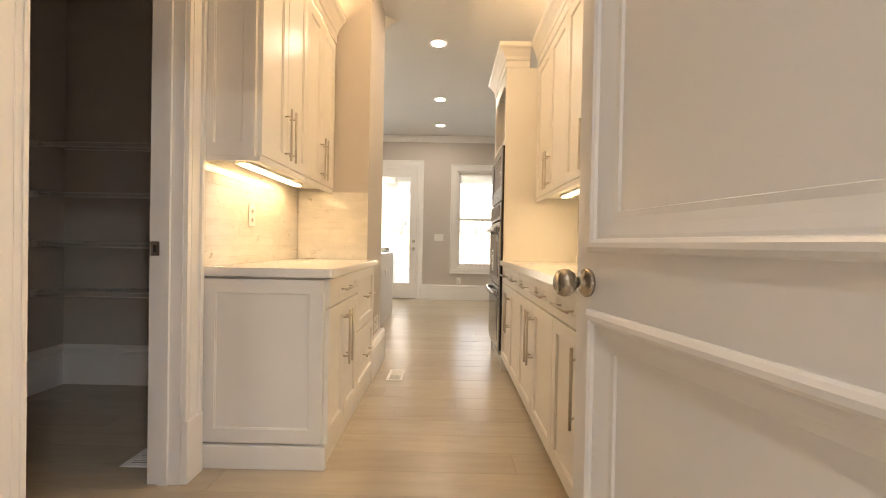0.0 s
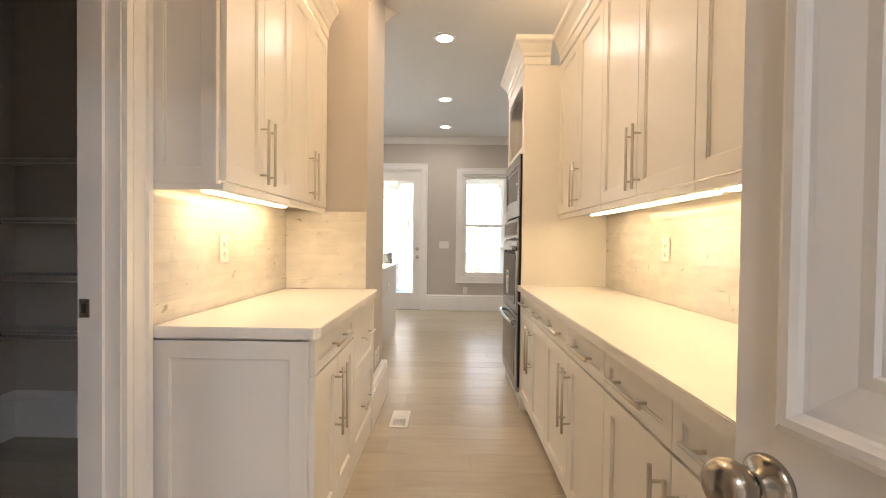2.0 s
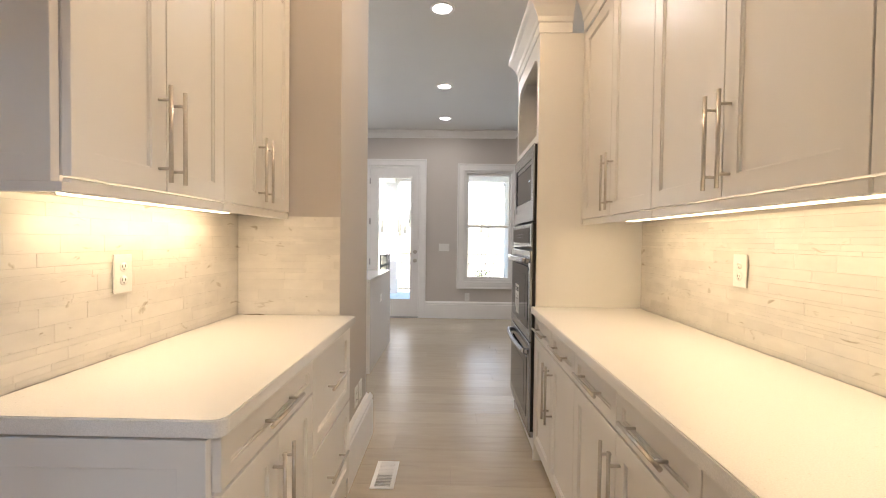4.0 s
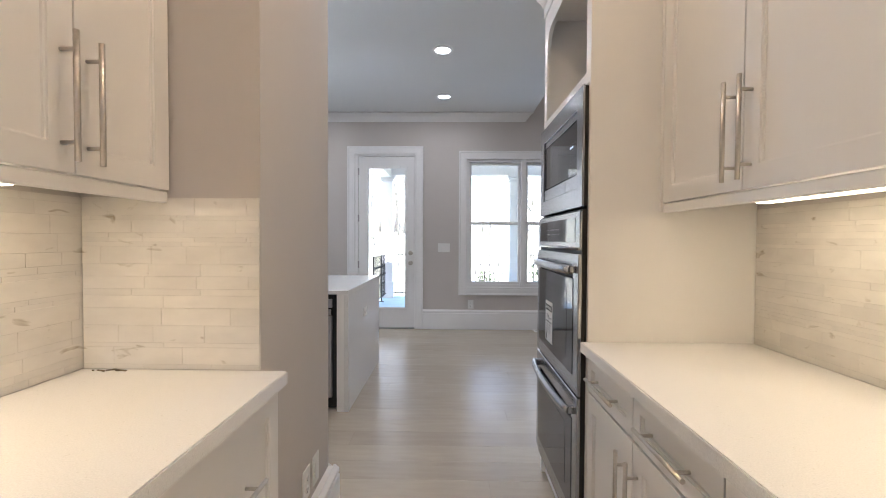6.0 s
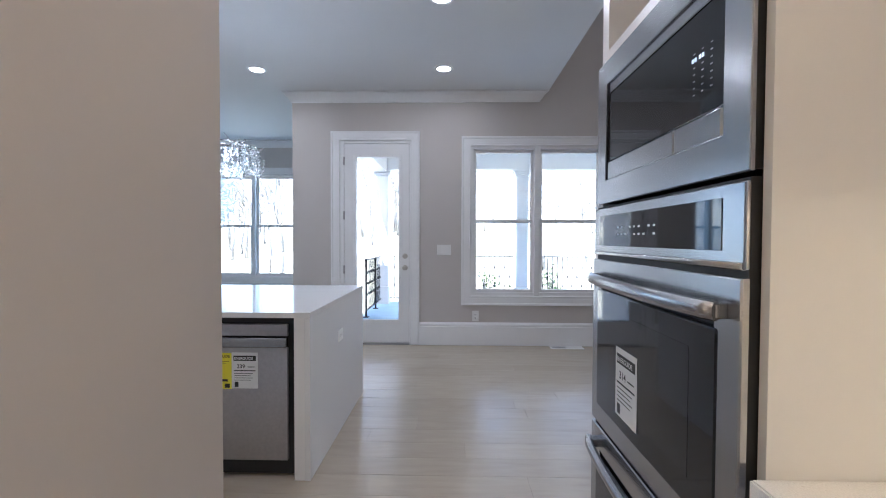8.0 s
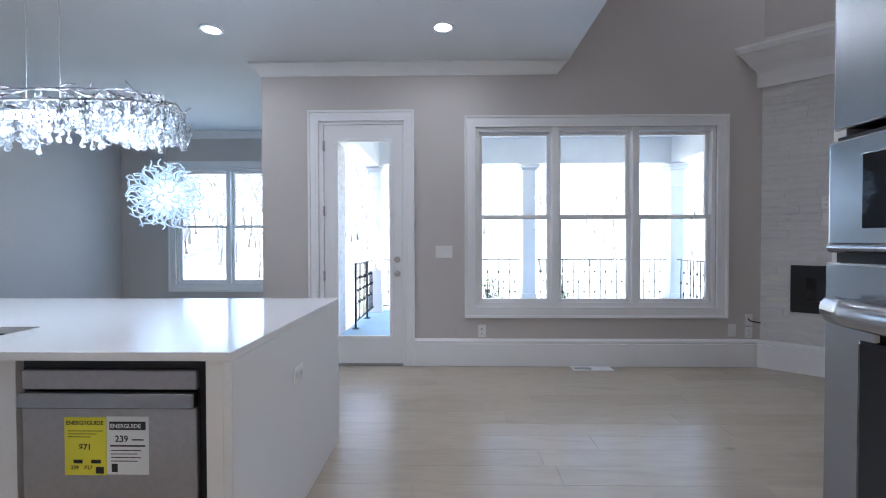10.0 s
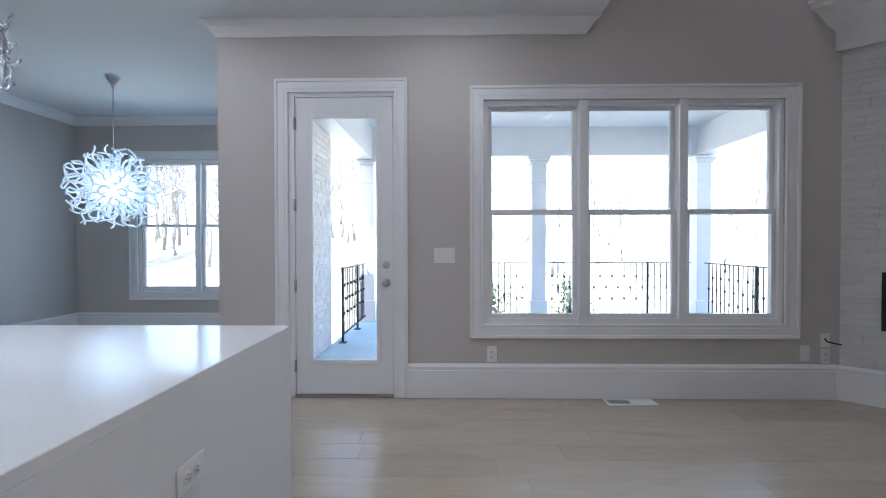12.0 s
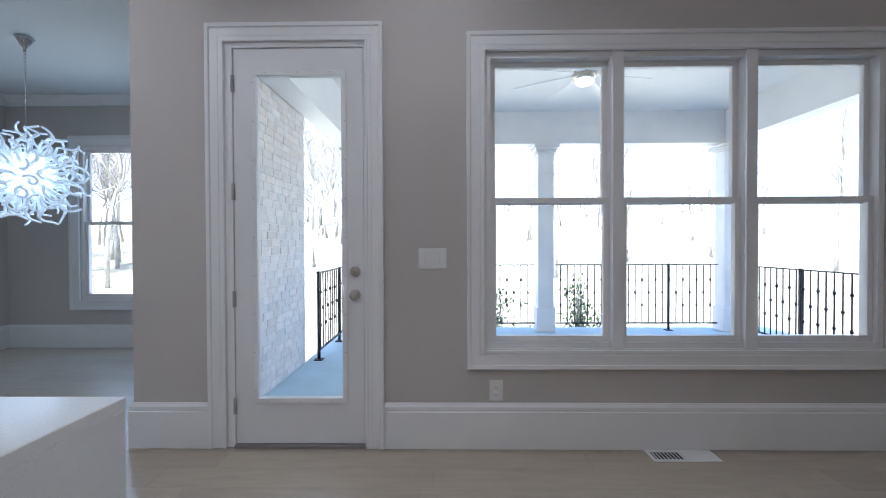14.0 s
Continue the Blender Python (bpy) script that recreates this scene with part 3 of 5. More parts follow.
def counter(name, x0, x1, y0, y1, label, round_at=None, z0=0.874, z1=0.914):
    pts = [(x0, y0), (x1, y0), (x1, y1), (x0, y1)]
    out = []
    for k, (x, y) in enumerate(pts):
        if round_at is not None and k == round_at:
            r = 0.03
            sx = -1 if x == x1 else 1
            sy = 1 if y == y0 else -1
            for j in range(7):
                a = math.pi / 2 * j / 6
                out.append((x + sx * r * (1 - math.sin(a)), y + sy * r * (1 - math.cos(a))))
        else:
            out.append((x, y))
    bm = bmesh.new()
    lo = [bm.verts.new((x, y, z0)) for x, y in out]
    f = bm.faces.new(lo)
    ex = bmesh.ops.extrude_face_region(bm, geom=[f])
    bmesh.ops.translate(bm, vec=(0, 0, z1 - z0), verts=[v for v in ex["geom"] if isinstance(v, bmesh.types.BMVert)])
    bmesh.ops.recalc_face_normals(bm, faces=bm.faces[:])
    bmesh.ops.bevel(bm, geom=[e for e in bm.edges if abs(e.verts[0].co.z - e.verts[1].co.z) < 1e-5], offset=0.003, segments=2, affect='EDGES')
    return tagged(new(name, mesh_of(name, bm, M_QUARTZ)), label, "countertop")


counter("countertop", LW + 0.0085, -0.435, 2.678, 3.9205, "white speckled quartz countertop on the short cabinet run", 1)
counter("countertop", 0.513, RW - 0.0085, 1.19, 4.306, "long white speckled quartz countertop on base cabinets")

# crumbs of old caulk in the corner of the short counter
cs = thing("caulk_scrap", "dark torn scrap of caulk in the counter corner", "scrap", pose(-0.985, 3.905, 0.9142))
r = random.Random(31)
for k in range(7):
    sx, sy = r.uniform(0.008, 0.022), r.uniform(0.003, 0.007)
    part("crumb", B((0, sx, -sy, 0, 0, r.uniform(0.002, 0.006)), bevel=0.0008), M_SCRAP, cs, "", pose(k * 0.013 + r.uniform(-0.003, 0.003), r.uniform(-0.006, 0.004), 0, 0, 0, r.uniform(-25, 25)))

# under-cabinet light bars
for x, y0, y1 in ((-0.93, 2.85, 3.62), (0.95, 2.72, 4.0), (0.95, 1.5, 2.66)):
    c = thing("light_bar", "glowing warm LED bar under the wall cabinets", "light bar", group="under-cabinet lights")
    part("housing", B((x - 0.028, x + 0.028, y0 - 0.015, y1 + 0.015, 1.412, 1.428), bevel=0.003), M_PLASTIC, c)
    part("diffuser", B((x - 0.022, x + 0.022, y0, y1, 1.402, 1.411), bevel=0.003), M_LED, c, "glowing warm diffuser")

# ---- oven tower ----
TX, TY0, TY1 = 0.540, 4.308, 5.10
tower = thing("oven_tower", "tall white cabinet tower with an open niche above the ovens", "cabinet", pose(TX, TY1, 0, 0, 0, -90))
TW, TD = TY1 - TY0, RW - TX - 0.004
part("side_panel", B((0, 0.02, 0, TD, 0, 2.50)), M_CAB, tower)
part("side_panel", B((TW - 0.02, TW, 0, TD, 0, 2.50)), M_CAB, tower)
part("back", B((0.02, TW - 0.02, TD - 0.012, TD, 0.0, 2.50)), M_CAB, tower)
part("shelf", B((0.02, TW - 0.02, 0.02, TD - 0.012, 1.885, 1.905)), M_CAB, tower, "white niche floor")
part("top", B((0.02, TW - 0.02, 0.0, TD - 0.012, 2.478, 2.50)), M_CAB, tower)
bm = B((0.02, 0.055, 0, 0.02, 1.88, 2.478), (TW - 0.055, TW - 0.02, 0, 0.02, 1.88, 2.478), (0.055, TW - 0.055, 0, 0.02, 1.88, 1.925), (0.055, TW - 0.055, 0, 0.02, 2.40, 2.478))
for s, x in ((1, 0.055), (-1, TW - 0.055)):
    r = 0.10
    arc = [(x + s * r * (1 - math.sin(a)), 2.40 - r * (1 - math.cos(a))) for a in (math.pi / 2 * j / 8 for j in range(9))]
    va = [bm.verts.new((px, 0, pz)) for px, pz in arc] + [bm.verts.new((x, 0, 2.40))]
    vb = [bm.verts.new((px, 0.02, pz)) for px, pz in arc] + [bm.verts.new((x, 0.02, 2.40))]
    for i in range(len(va)):
        bm.faces.new((va[i], va[(i + 1) % len(va)], vb[(i + 1) % len(va)], vb[i]))
    bm.faces.new(va)
    bm.faces.new(vb[::-1])
bmesh.ops.recalc_face_normals(bm, faces=bm.faces[:])
part("face_frame", bm, M_CAB, tower, "white niche face frame with rounded corners")
part("plinth", B((0.02, TW - 0.02, 0.02, 0.04, 0, 0.10)), M_CAB, tower)
cornice((TX, TY0 - 0.002), (TX, TY1), (-1, 0), -1, 1)
cornice((TX, TY0 - 0.001), (RU - 0.07, TY0 - 0.001), (0, -1), -1, 0)
cornice((TX, TY1), (RW - 0.01, TY1), (0, 1), -1, 0)

# built-in microwave over a double oven, in the tower: local x along the front from the far side
OW = 0.748
OV = pose(0.538, 5.076, 0, 0, 0, -90)


def rounded_handle(parent, x0, x1, z, material, out=0.055, r=0.014):
    bm = bmesh.new()
    n = 14
    pts = []
    for k in range(n + 1):
        u = k / n
        x = x0 + (x1 - x0) * u
        e = min(u, 1 - u) / 0.12
        pts.append((x, -out * (0.55 + 0.45 * min(1, e) ** 0.5) - 0.012 * math.sin(math.pi * u), z))
    tube(bm, pts, r, 10)
    for x in (x0 + 0.02, x1 - 0.02):
        box(bm, x - 0.016, x + 0.016, -out * 0.75, 0.002, z - 0.012, z + 0.012, 0.003)
    part("handle", bm, material, parent, "curved stainless bar handle")


mw = thing("microwave", "built-in stainless microwave with black glass door", "microwave", OV)
part("trim_kit", ring(bmesh.new(), 0, OW, 1.418, 1.872, 0.075, -0.020, -0.012, 0.002), M_STEEL, mw, "stainless trim frame")
part("gap", B((0.072, OW - 0.072, 0.001, 0.0042, 1.488, 1.802)), M_BLACK, mw)
part("chassis", B((0.003, 0.072, -0.0115, 0.4, 1.421, 1.869), (OW - 0.072, OW - 0.003, -0.0115, 0.4, 1.421, 1.869), (0.072, OW - 0.072, 0.0045, 0.4, 1.421, 1.869)), M_BLACK, mw, "black microwave chassis seen at the sides")
d = part("door", B((0.085, OW - 0.085, -0.012, 0.004, 1.552, 1.765), bevel=0.002), M_BLACKGLASS, mw, "black glass door")
part("top_strip", B((0.085, OW - 0.085, -0.013, 0.004, 1.768, 1.798), bevel=0.002), M_STEEL, mw)
part("lower_strip", B((0.085, 0.49, -0.016, 0.004, 1.492, 1.549), bevel=0.003), M_STEEL, mw, "stainless door pull strip")
part("button", B((0.493, OW - 0.085, -0.016, 0.004, 1.492, 1.549), bevel=0.003), M_STEEL, mw, "stainless door release")
bm = bmesh.new()
for r in range(7):
    for k in range(3):
        x, z = 0.560 + k * 0.030, 1.60 + r * 0.014
        box(bm, x, x + 0.007, -0.0127, -0.0118, z, z + 0.002)
tagged(part("key_marks", bm, M_STEEL_D, d), "faint grey key markings", kind="stuff")
bm = bmesh.new()
for k, x in enumerate((0.556, 0.566, 0.582, 0.592)):
    box(bm, x, x + 0.006, -0.0137, -0.0118, 1.668, 1.676)
part("clock_digits", bm, glow("white_digits", (0.8, 0.9, 1.0), 0.10), d, "lit white clock digits")

ov = thing("double_oven", "stainless double wall oven with black glass doors", "oven", OV)
part("chassis", B((0.003, OW - 0.003, -0.0158, 0.5, 0.135, 1.408)), M_BLACK, ov, "black oven chassis seen in the gaps")
pn = part("control_panel", B((0, OW, -0.026, -0.016, 1.252, 1.402), bevel=0.003, seg=2), M_STEEL, ov, "stainless control panel")
part("display", B((0.05, OW - 0.06, -0.0275, -0.02, 1.283, 1.378), bevel=0.0010), M_BLACKGLASS, pn, "black glass display")
bm = bmesh.new()
for k in range(9):
    for r in range(2):
        if (k + r) % 4 != 3:
            box(bm, 0.20 + k * 0.028, 0.212 + k * 0.028, -0.0280, -0.0270, 1.315 + r * 0.02, 1.320 + r * 0.02)
tagged(part("key_marks", bm, M_STEEL_D, pn), "faint grey key markings", kind="stuff")
part("lip", cyl(bmesh.new(), (0.004, -0.024, 1.258), (OW - 0.004, -0.024, 1.258), 0.007, 10), M_STEEL, pn)


def oven_door(z0, z1, hz):
    d = part("door", ring(bmesh.new(), 0.0, OW, z0, z1, 0.075, -0.030, -0.0165, 0.003), M_STEEL, ov, "stainless framed oven door")
    part("glass", B((0.05, OW - 0.06, -0.0325, 0.0, z0 + 0.06, z1 - 0.095), bevel=0.006, seg=2), M_BLACKGLASS, d, "black glass window")
    part("inner_window", B((0.13, OW - 0.15, -0.0332, -0.032, z0 + 0.12, z1 - 0.15)), mat("smoked_glass", (0.03, 0.03, 0.032), 0.05), d, "smoked inner window")
    bm = bmesh.new()
    n = 18
    pts = []
    for k in range(n + 1):
        u = k / n
        pts.append((0.035 + (OW - 0.07) * u, -0.045 - 0.035 * math.sin(math.pi * u) ** 0.5, hz))
    tube(bm, pts, 0.018, 14)
    bmesh.ops.scale(bm, vec=(1, 0.72, 1), space=Matrix.Translation((0, 0.06, 0)), verts=bm.verts[:])
    for x in (0.050, OW - 0.050):
        box(bm, x - 0.016, x + 0.016, -0.055, -0.028, hz - 0.014, hz + 0.014, 0.003)
    part("handle", bm, M_STEEL, d, "curved stainless bar handle")
    return d


d1 = oven_door(0.700, 1.238, 1.178)
d2 = oven_door(0.165, 0.690, 0.632)
part("vent_grille", B((0, OW, -0.02, 0.006, 0.125, 0.160), bevel=0.003), M_STEEL, ov, "stainless lower vent strip")


def bars(bm, x0, x1, z, h, y):
    box(bm, x0, x1, y - 0.0006, y, z, z + h)


def words(text, size, m, parent, material, align='LEFT'):
    cu = bpy.data.curves.new("lettering", 'FONT')
    cu.body, cu.size, cu.align_x, cu.offset = text, size, align, size * 0.022
    ob = new("lettering", cu)
    me = bpy.data.meshes.new_from_object(ob)
    bpy.data.objects.remove(ob)
    bpy.data.curves.remove(cu)
    me.materials.append(material)
    o = new("lettering", me)
    o.parent = parent
    o.matrix_basis = m
    return o


def energy_label(m, number, name_label, yellow=False):
    """A printed paper energy label, drawn in local xz with its face towards -y."""
    w, h = 0.142, 0.195
    s = thing("energy_label", name_label, "label", m)
    part("paper", B((0, w, -0.0008, 0, 0, h)), M_YELLOW if yellow else M_PAPER, s)
    bm = bmesh.new()
    y = -0.0009
    if yellow:
        for k in range(3):
            bars(bm, 0.012, 0.13 - 0.02 * k, 0.148 - 0.010 * k, 0.002, y)
        bars(bm, 0.03, 0.06, 0.04, 0.012, y)
        bars(bm, 0.09, 0.122, 0.04, 0.012, y)
        bars(bm, 0.105, 0.132, 0.006, 0.022, y)
        tagged(part("print", bm, M_INK, s), "black printed bars", kind="stuff")
        words("ENERGYGUIDE", 0.0190, pose(0.006, -0.0012, 0.170, 90, 0, 0), s, M_INK)
        words(number, 0.028, pose(0.048, -0.0012, 0.086, 90, 0, 0), s, M_INK)
        words("239", 0.018, pose(0.020, -0.0012, 0.020, 90, 0, 0), s, M_INK)
        words("$27", 0.018, pose(0.066, -0.0012, 0.020, 90, 0, 0), s, M_INK)
    else:
        box(bm, 0.010, 0.132, y - 0.0006, y, 0.150, 0.178)
        bars(bm, 0.012, 0.130, 0.094, 0.005, y)
        for k in range(4):
            bars(bm, 0.014, 0.115 - 0.012 * (k % 2), 0.080 - 0.012 * k, 0.0025, y)
        bars(bm, 0.016, 0.036, 0.008, 0.028, y)
        bars(bm, 0.085, 0.125, 0.115, 0.004, y)
        tagged(part("print", bm, M_INK, s), "black printed bars", kind="stuff")
        words("ENERGUIDE", 0.0195, pose(0.013, -0.0022, 0.157, 90, 0, 0), s, M_PAPER)
        words(number, 0.030, pose(0.028, -0.0012, 0.110, 90, 0, 0), s, M_INK)
    return s


energy_label(OV @ pose(0.222, -0.0340, 0.80), "314", "white printed energy label on the oven window")

# ---- island ----
IX1, IY0, IY1, IX0 = -0.729, 5.855, 7.195, -3.05
isl = thing("kitchen_island", "white quartz waterfall kitchen island with undermount sink", "island")
SKX0, SKX1, SKY0, SKY1 = -2.51, -1.76, 5.945, 6.27


def slab_with_hole(x0, x1, y0, y1, z0, z1, hole):
    """One slab with a rectangular cut-out (hx0, hx1, hy0, hy1), its outer top edge eased."""
    bm, e = bmesh.new(), 0.002

    def at(a, b, c, d, z):
        return [bm.verts.new((x, y, z)) for x, y in ((a, c), (b, c), (b, d), (a, d))]
    hx0, hx1, hy0, hy1 = hole
    rows = [at(hx0, hx1, hy0, hy1, z0), at(x0, x1, y0, y1, z0), at(x0, x1, y0, y1, z1 - e), at(x0 + e, x1 - e, y0 + e, y1 - e, z1), at(hx0, hx1, hy0, hy1, z1)]
    for a, b in zip(rows, rows[1:] + rows[:1]):
        for k in range(4):
            bm.faces.new((a[k], a[(k + 1) % 4], b[(k + 1) % 4], b[k]))
    bmesh.ops.recalc_face_normals(bm, faces=bm.faces[:])
    return bm


part("worktop", slab_with_hole(IX0, IX1, IY0, IY1, 0.878, 0.907, (SKX0, SKX1, SKY0, SKY1)), M_QUARTZ, isl, "white polished quartz top with sink cut-out")
part("waterfall_panel", B((IX1 - 0.03, IX1, IY0, IY1, 0.0, 0.8775), bevel=0.002), M_QUARTZ, isl, "white quartz waterfall end")
part("waterfall_panel", B((IX0, IX0 + 0.03, IY0, IY1, 0.0, 0.8775), bevel=0.002), M_QUARTZ, isl, "white quartz waterfall end")
part("filler", B((IX1 - 0.088, IX1 - 0.031, IY0 + 0.006, IY0 + 0.30, 0.0, 0.877)), M_CAB, isl, "white filler beside the dishwasher")
part("body", B((-3.01, -1.48, IY0 + 0.03, SKY0 - 0.03, 0.10, 0.876), (-3.01, IX1 - 0.032, 6.55, IY1 - 0.3, 0.0, 0.876), (-3.01, IX1 - 0.032, IY0 + 0.62, 6.55, 0.0, 0.6)), M_CAB, isl)
sink = part("sink", bmesh.new(), M_STEEL, isl, "stainless undermount sink bowl")
bm = B((SKX0, SKX1, SKY0, SKY1, 0.66, 0.67), (SKX0 - 0.008, SKX0, SKY0, SKY1, 0.66, 0.877), (SKX1, SKX1 + 0.008, SKY0, SKY1, 0.66, 0.877), (SKX0, SKX1, SKY0 - 0.008, SKY0, 0.66, 0.877), (SKX0, SKX1, SKY1, SKY1 + 0.008, 0.66, 0.877))
bm.to_mesh(sink.data)
bm.free()

dw = thing("dishwasher", "stainless dishwasher with pocket handle in the island", "dishwasher", pose(-1.450, IY0 + 0.022, 0))
part("tub", B((-0.012, 0.622, 0.02, 0.57, 0.02, 0.870)), M_BLACK, dw, "black tub seen in the gaps")
part("door", B((0, 0.592, -0.004, 0.02, 0.10, 0.714), bevel=0.004), M_STEEL_D, dw, "stainless door panel")
part("handle", B((0, 0.592, -0.022, 0.012, 0.716, 0.768), bevel=0.006, seg=2), M_STEEL, dw, "stainless pocket handle lip")
part("top_panel", B((0, 0.592, -0.002, 0.02, 0.775, 0.840), bevel=0.003), M_STEEL_D, dw)
part("toe_kick", B((0, 0.592, 0.03, 0.04, 0.02, 0.095)), M_BLACK, dw)
energy_label(pose(-1.160, IY0 + 0.0178, 0.492), "239", "white printed energy label on the dishwasher")
energy_label(pose(-1.303, IY0 + 0.0176, 0.489), "$71", "yellow printed energy label on the dishwasher", True)

# ---- entry door, standing open ----
hinge, free = Vector((0.522, 0.91, 0)), Vector((0.362, 1.72, 0))
ang = math.degrees(math.atan2(free.y - hinge.y, free.x - hinge.x))
ed = thing("door_2", "white two-panel interior door standing open, nickel knobs", "door", pose(hinge.x, hinge.y, 0.008, 0, 0, ang), kind="structure")
DW = (free - hinge).length
# local x from hinge to free edge; +y is the face towards the camera
bm = B((0, 0.095, -0.036, 0, 0, 2.43), (DW - 0.084, DW, -0.036, 0, 0, 2.43), (0.095, DW - 0.084, -0.036, 0, 0, 0.25), (0.095, DW - 0.084, -0.036, 0, 0.870, 1.045), (0.095, DW - 0.084, -0.036, 0, 2.30, 2.43))
part("slab", bm, M_DOOR, ed)
for z0, z1 in ((0.25, 0.870), (1.045, 2.30)):
    x0, x1 = 0.095, DW - 0.084
    part("panel", B((x0, x1, -0.027, -0.014, z0, z1)), M_DOOR, ed, "flat recessed door panel")
    prof = [(0, -0.003), (0, 0.0055), (0.003, 0.0105), (0.010, 0.0155), (0.019, 0.0155), (0.025, 0.0105), (0.027, 0.0045), (0.033, 0.0035), (0.050, -0.003), (0.066, -0.008), (0.078, -0.008), (0.080, -0.0135), (0.080, -0.016), (0.020, -0.016)]
    bm = loops(bmesh.new(), [(x0 - 0.028 + i, x1 + 0.028 - i, z0 - 0.028 + i, z1 + 0.028 - i, d) for i, d in prof], True)
    part("moulding", bm, M_DOOR, ed, "raised bolection moulding")
K2 = [(0.030, 0.0), (0.031, 0.005), (0.026, 0.011), (0.013, 0.016), (0.012, 0.030), (0.022, 0.036), (0.029, 0.047), (0.0295, 0.056), (0.026, 0.066), (0.018, 0.071), (0.0005, 0.072)]
part("knob", lathe(bmesh.new(), K2, 24, 'Y', (DW - 0.046, 0, 0.952)), M_KNOB, ed, "satin nickel round door knob")
part("knob", lathe(bmesh.new(), [(r, -0.036 - h) for r, h in K2], 24, 'Y', (DW - 0.046, 0, 0.952)), M_KNOB, ed, "satin nickel round door knob")
part("latch_plate", B((DW - 0.001, DW + 0.001, -0.030, -0.006, 0.935, 0.995)), M_NICKEL, ed)
casing("trim_entry", DX0, DX1, 0.0, 2.47, 0.10, 0.86, 1, "white casing round the entry doorway", sill=False)

# ---- closet opening: jambs, casing, strike plate ----
bm = B((LW - T - 0.004, LW + 0.004, OY1 - 0.018, OY1, 0, OZ), (LW - T - 0.004, LW + 0.004, OY0, OY0 + 0.018, 0, OZ), (LW - T - 0.004, LW + 0.004, OY0 + 0.018, OY1 - 0.018, OZ - 0.018, OZ),
       (LW - 0.085, LW - 0.045, OY1 - 0.030, OY1 - 0.018, 0, OZ - 0.018), (LW - 0.09, LW - 0.05, OY0 + 0.018, OY0 + 0.030, 0, OZ - 0.018))
setting("trim_closet_jamb", bm, M_TRIM, "white closet door jamb with stop", "trim")
for nm, s, y0 in (("trim_closet", 1, OY1 - 0.012), ("trim_closet", -1, OY0 + 0.012)):
    bm = bmesh.new()
    for a, b, d in ((0.0, 0.014, 0.022), (0.014, 0.030, 0.018), (0.030, 0.036, 0.0205), (0.036, 0.088, 0.018), (0.088, 0.110, 0.030)):
        ya, yb = sorted((y0 + s * a, y0 + s * b))
        box(bm, LW + 0.0045, LW + d, ya, yb, 0.27, OZ + 0.10)
    ya, yb = sorted((y0 - s * 0.004, y0 + s * 0.114))
    box(bm, LW + 0.0045, LW + 0.034, ya, yb, 0, 0.268, 0.002)
    setting(nm, bm, M_TRIM, "white stepped closet casing on a plinth block", "trim")
s = thing("strike_plate", "dark nickel strike plate on the closet jamb", "strike plate")
part("plate", B((LW - 0.128, LW - 0.092, OY1 - 0.0205, OY1 - 0.018, 0.965, 1.025), bevel=0.001), M_NICKEL, s)
part("hole", B((LW - 0.119, LW - 0.104, OY1 - 0.0212, OY1 - 0.0203, 0.98, 1.01)), M_RECESS_SHADE, s)

# wire shelves in the closet
for z in (1.655, 1.327, 1.003, 0.679):
    s = thing("wire_shelf", "white coated wire shelf on end brackets", "shelf", pose(-2.64, 3.535, z), "closet wire shelves")
    L = 2.64 + LW - T
    for yy, zz in ((0, 0), (0, -0.028), (0.238, 0), (0.12, -0.004)):
        part("rail", cyl(bmesh.new(), (0.004, yy, zz), (L - 0.004, yy, zz), 0.0038, 8), M_WIRE, s)
    bm = bmesh.new()
    k = 0.02
    while k < L:
        tube(bm, [(k, 0.239, 0.003), (k, 0, 0.003), (k, 0, -0.028)], 0.0014, 4)
        k += 0.026
    part("wire_deck", bm, M_WIRE, s, "closely spaced thin wires")
    part("bracket", B((0.0, 0.026, -0.016, 0.022, -0.036, 0.010), bevel=0.003), M_PLASTIC, s, "white end bracket")
    part("bracket", B((L - 0.026, L, -0.016, 0.022, -0.036, 0.010), bevel=0.003), M_PLASTIC, s, "white end bracket")

# ---- fireplace, across the corner ----
FP = pose(3.082, FAR + 0.004, 0, 0, 0, -40)     # local x along the front, front towards -y
fp = thing("fireplace", "corner fireplace faced in pale ledger stone", "fireplace", FP)
FL = 4.56
FX0, FX1, FZ0, FZ1 = 0.265, 1.95, 0.585, 1.037
part("core", B((0.0, FX0, 0.028, 0.3, 0, 3.3), (FX1, FL, 0.028, 0.3, 0, 3.3), (FX0, FX1, 0.028, 0.3, 0, FZ0), (FX0, FX1, 0.028, 0.3, FZ1, 3.3), (FX0, FX1, 0.2, 0.3, FZ0, FZ1)), M_GROUT, fp, "grey backing behind the stone")
part("baseboard", prism(bmesh.new(), BASE, (0.0, 0.0), (FL, 0.0), (0, -1), 0.36, 0), M_TRIM, fp, "tall white moulded baseboard")
MANT = [(0.0, 2.80), (0.012, 2.80), (0.016, 2.85), (0.014, 2.94), (0.024, 2.97), (0.06, 3.01), (0.105, 3.09), (0.135, 3.125), (0.150, 3.13), (0.156, 3.165), (0.165, 3.175), (0.165, 3.20), (0.0, 3.20)]
part("mantel_crown", prism(bmesh.new(), MANT, (-0.02, 0.0), (FL, 0.0), (0, -1), -1, 0), M_TRIM, fp, "deep white cove crown")
fb = part("firebox", ring(bmesh.new(), FX0, FX1, FZ0, FZ1, 0.115, -0.004, 0.10), M_BLACK, fp, "black electric firebox")
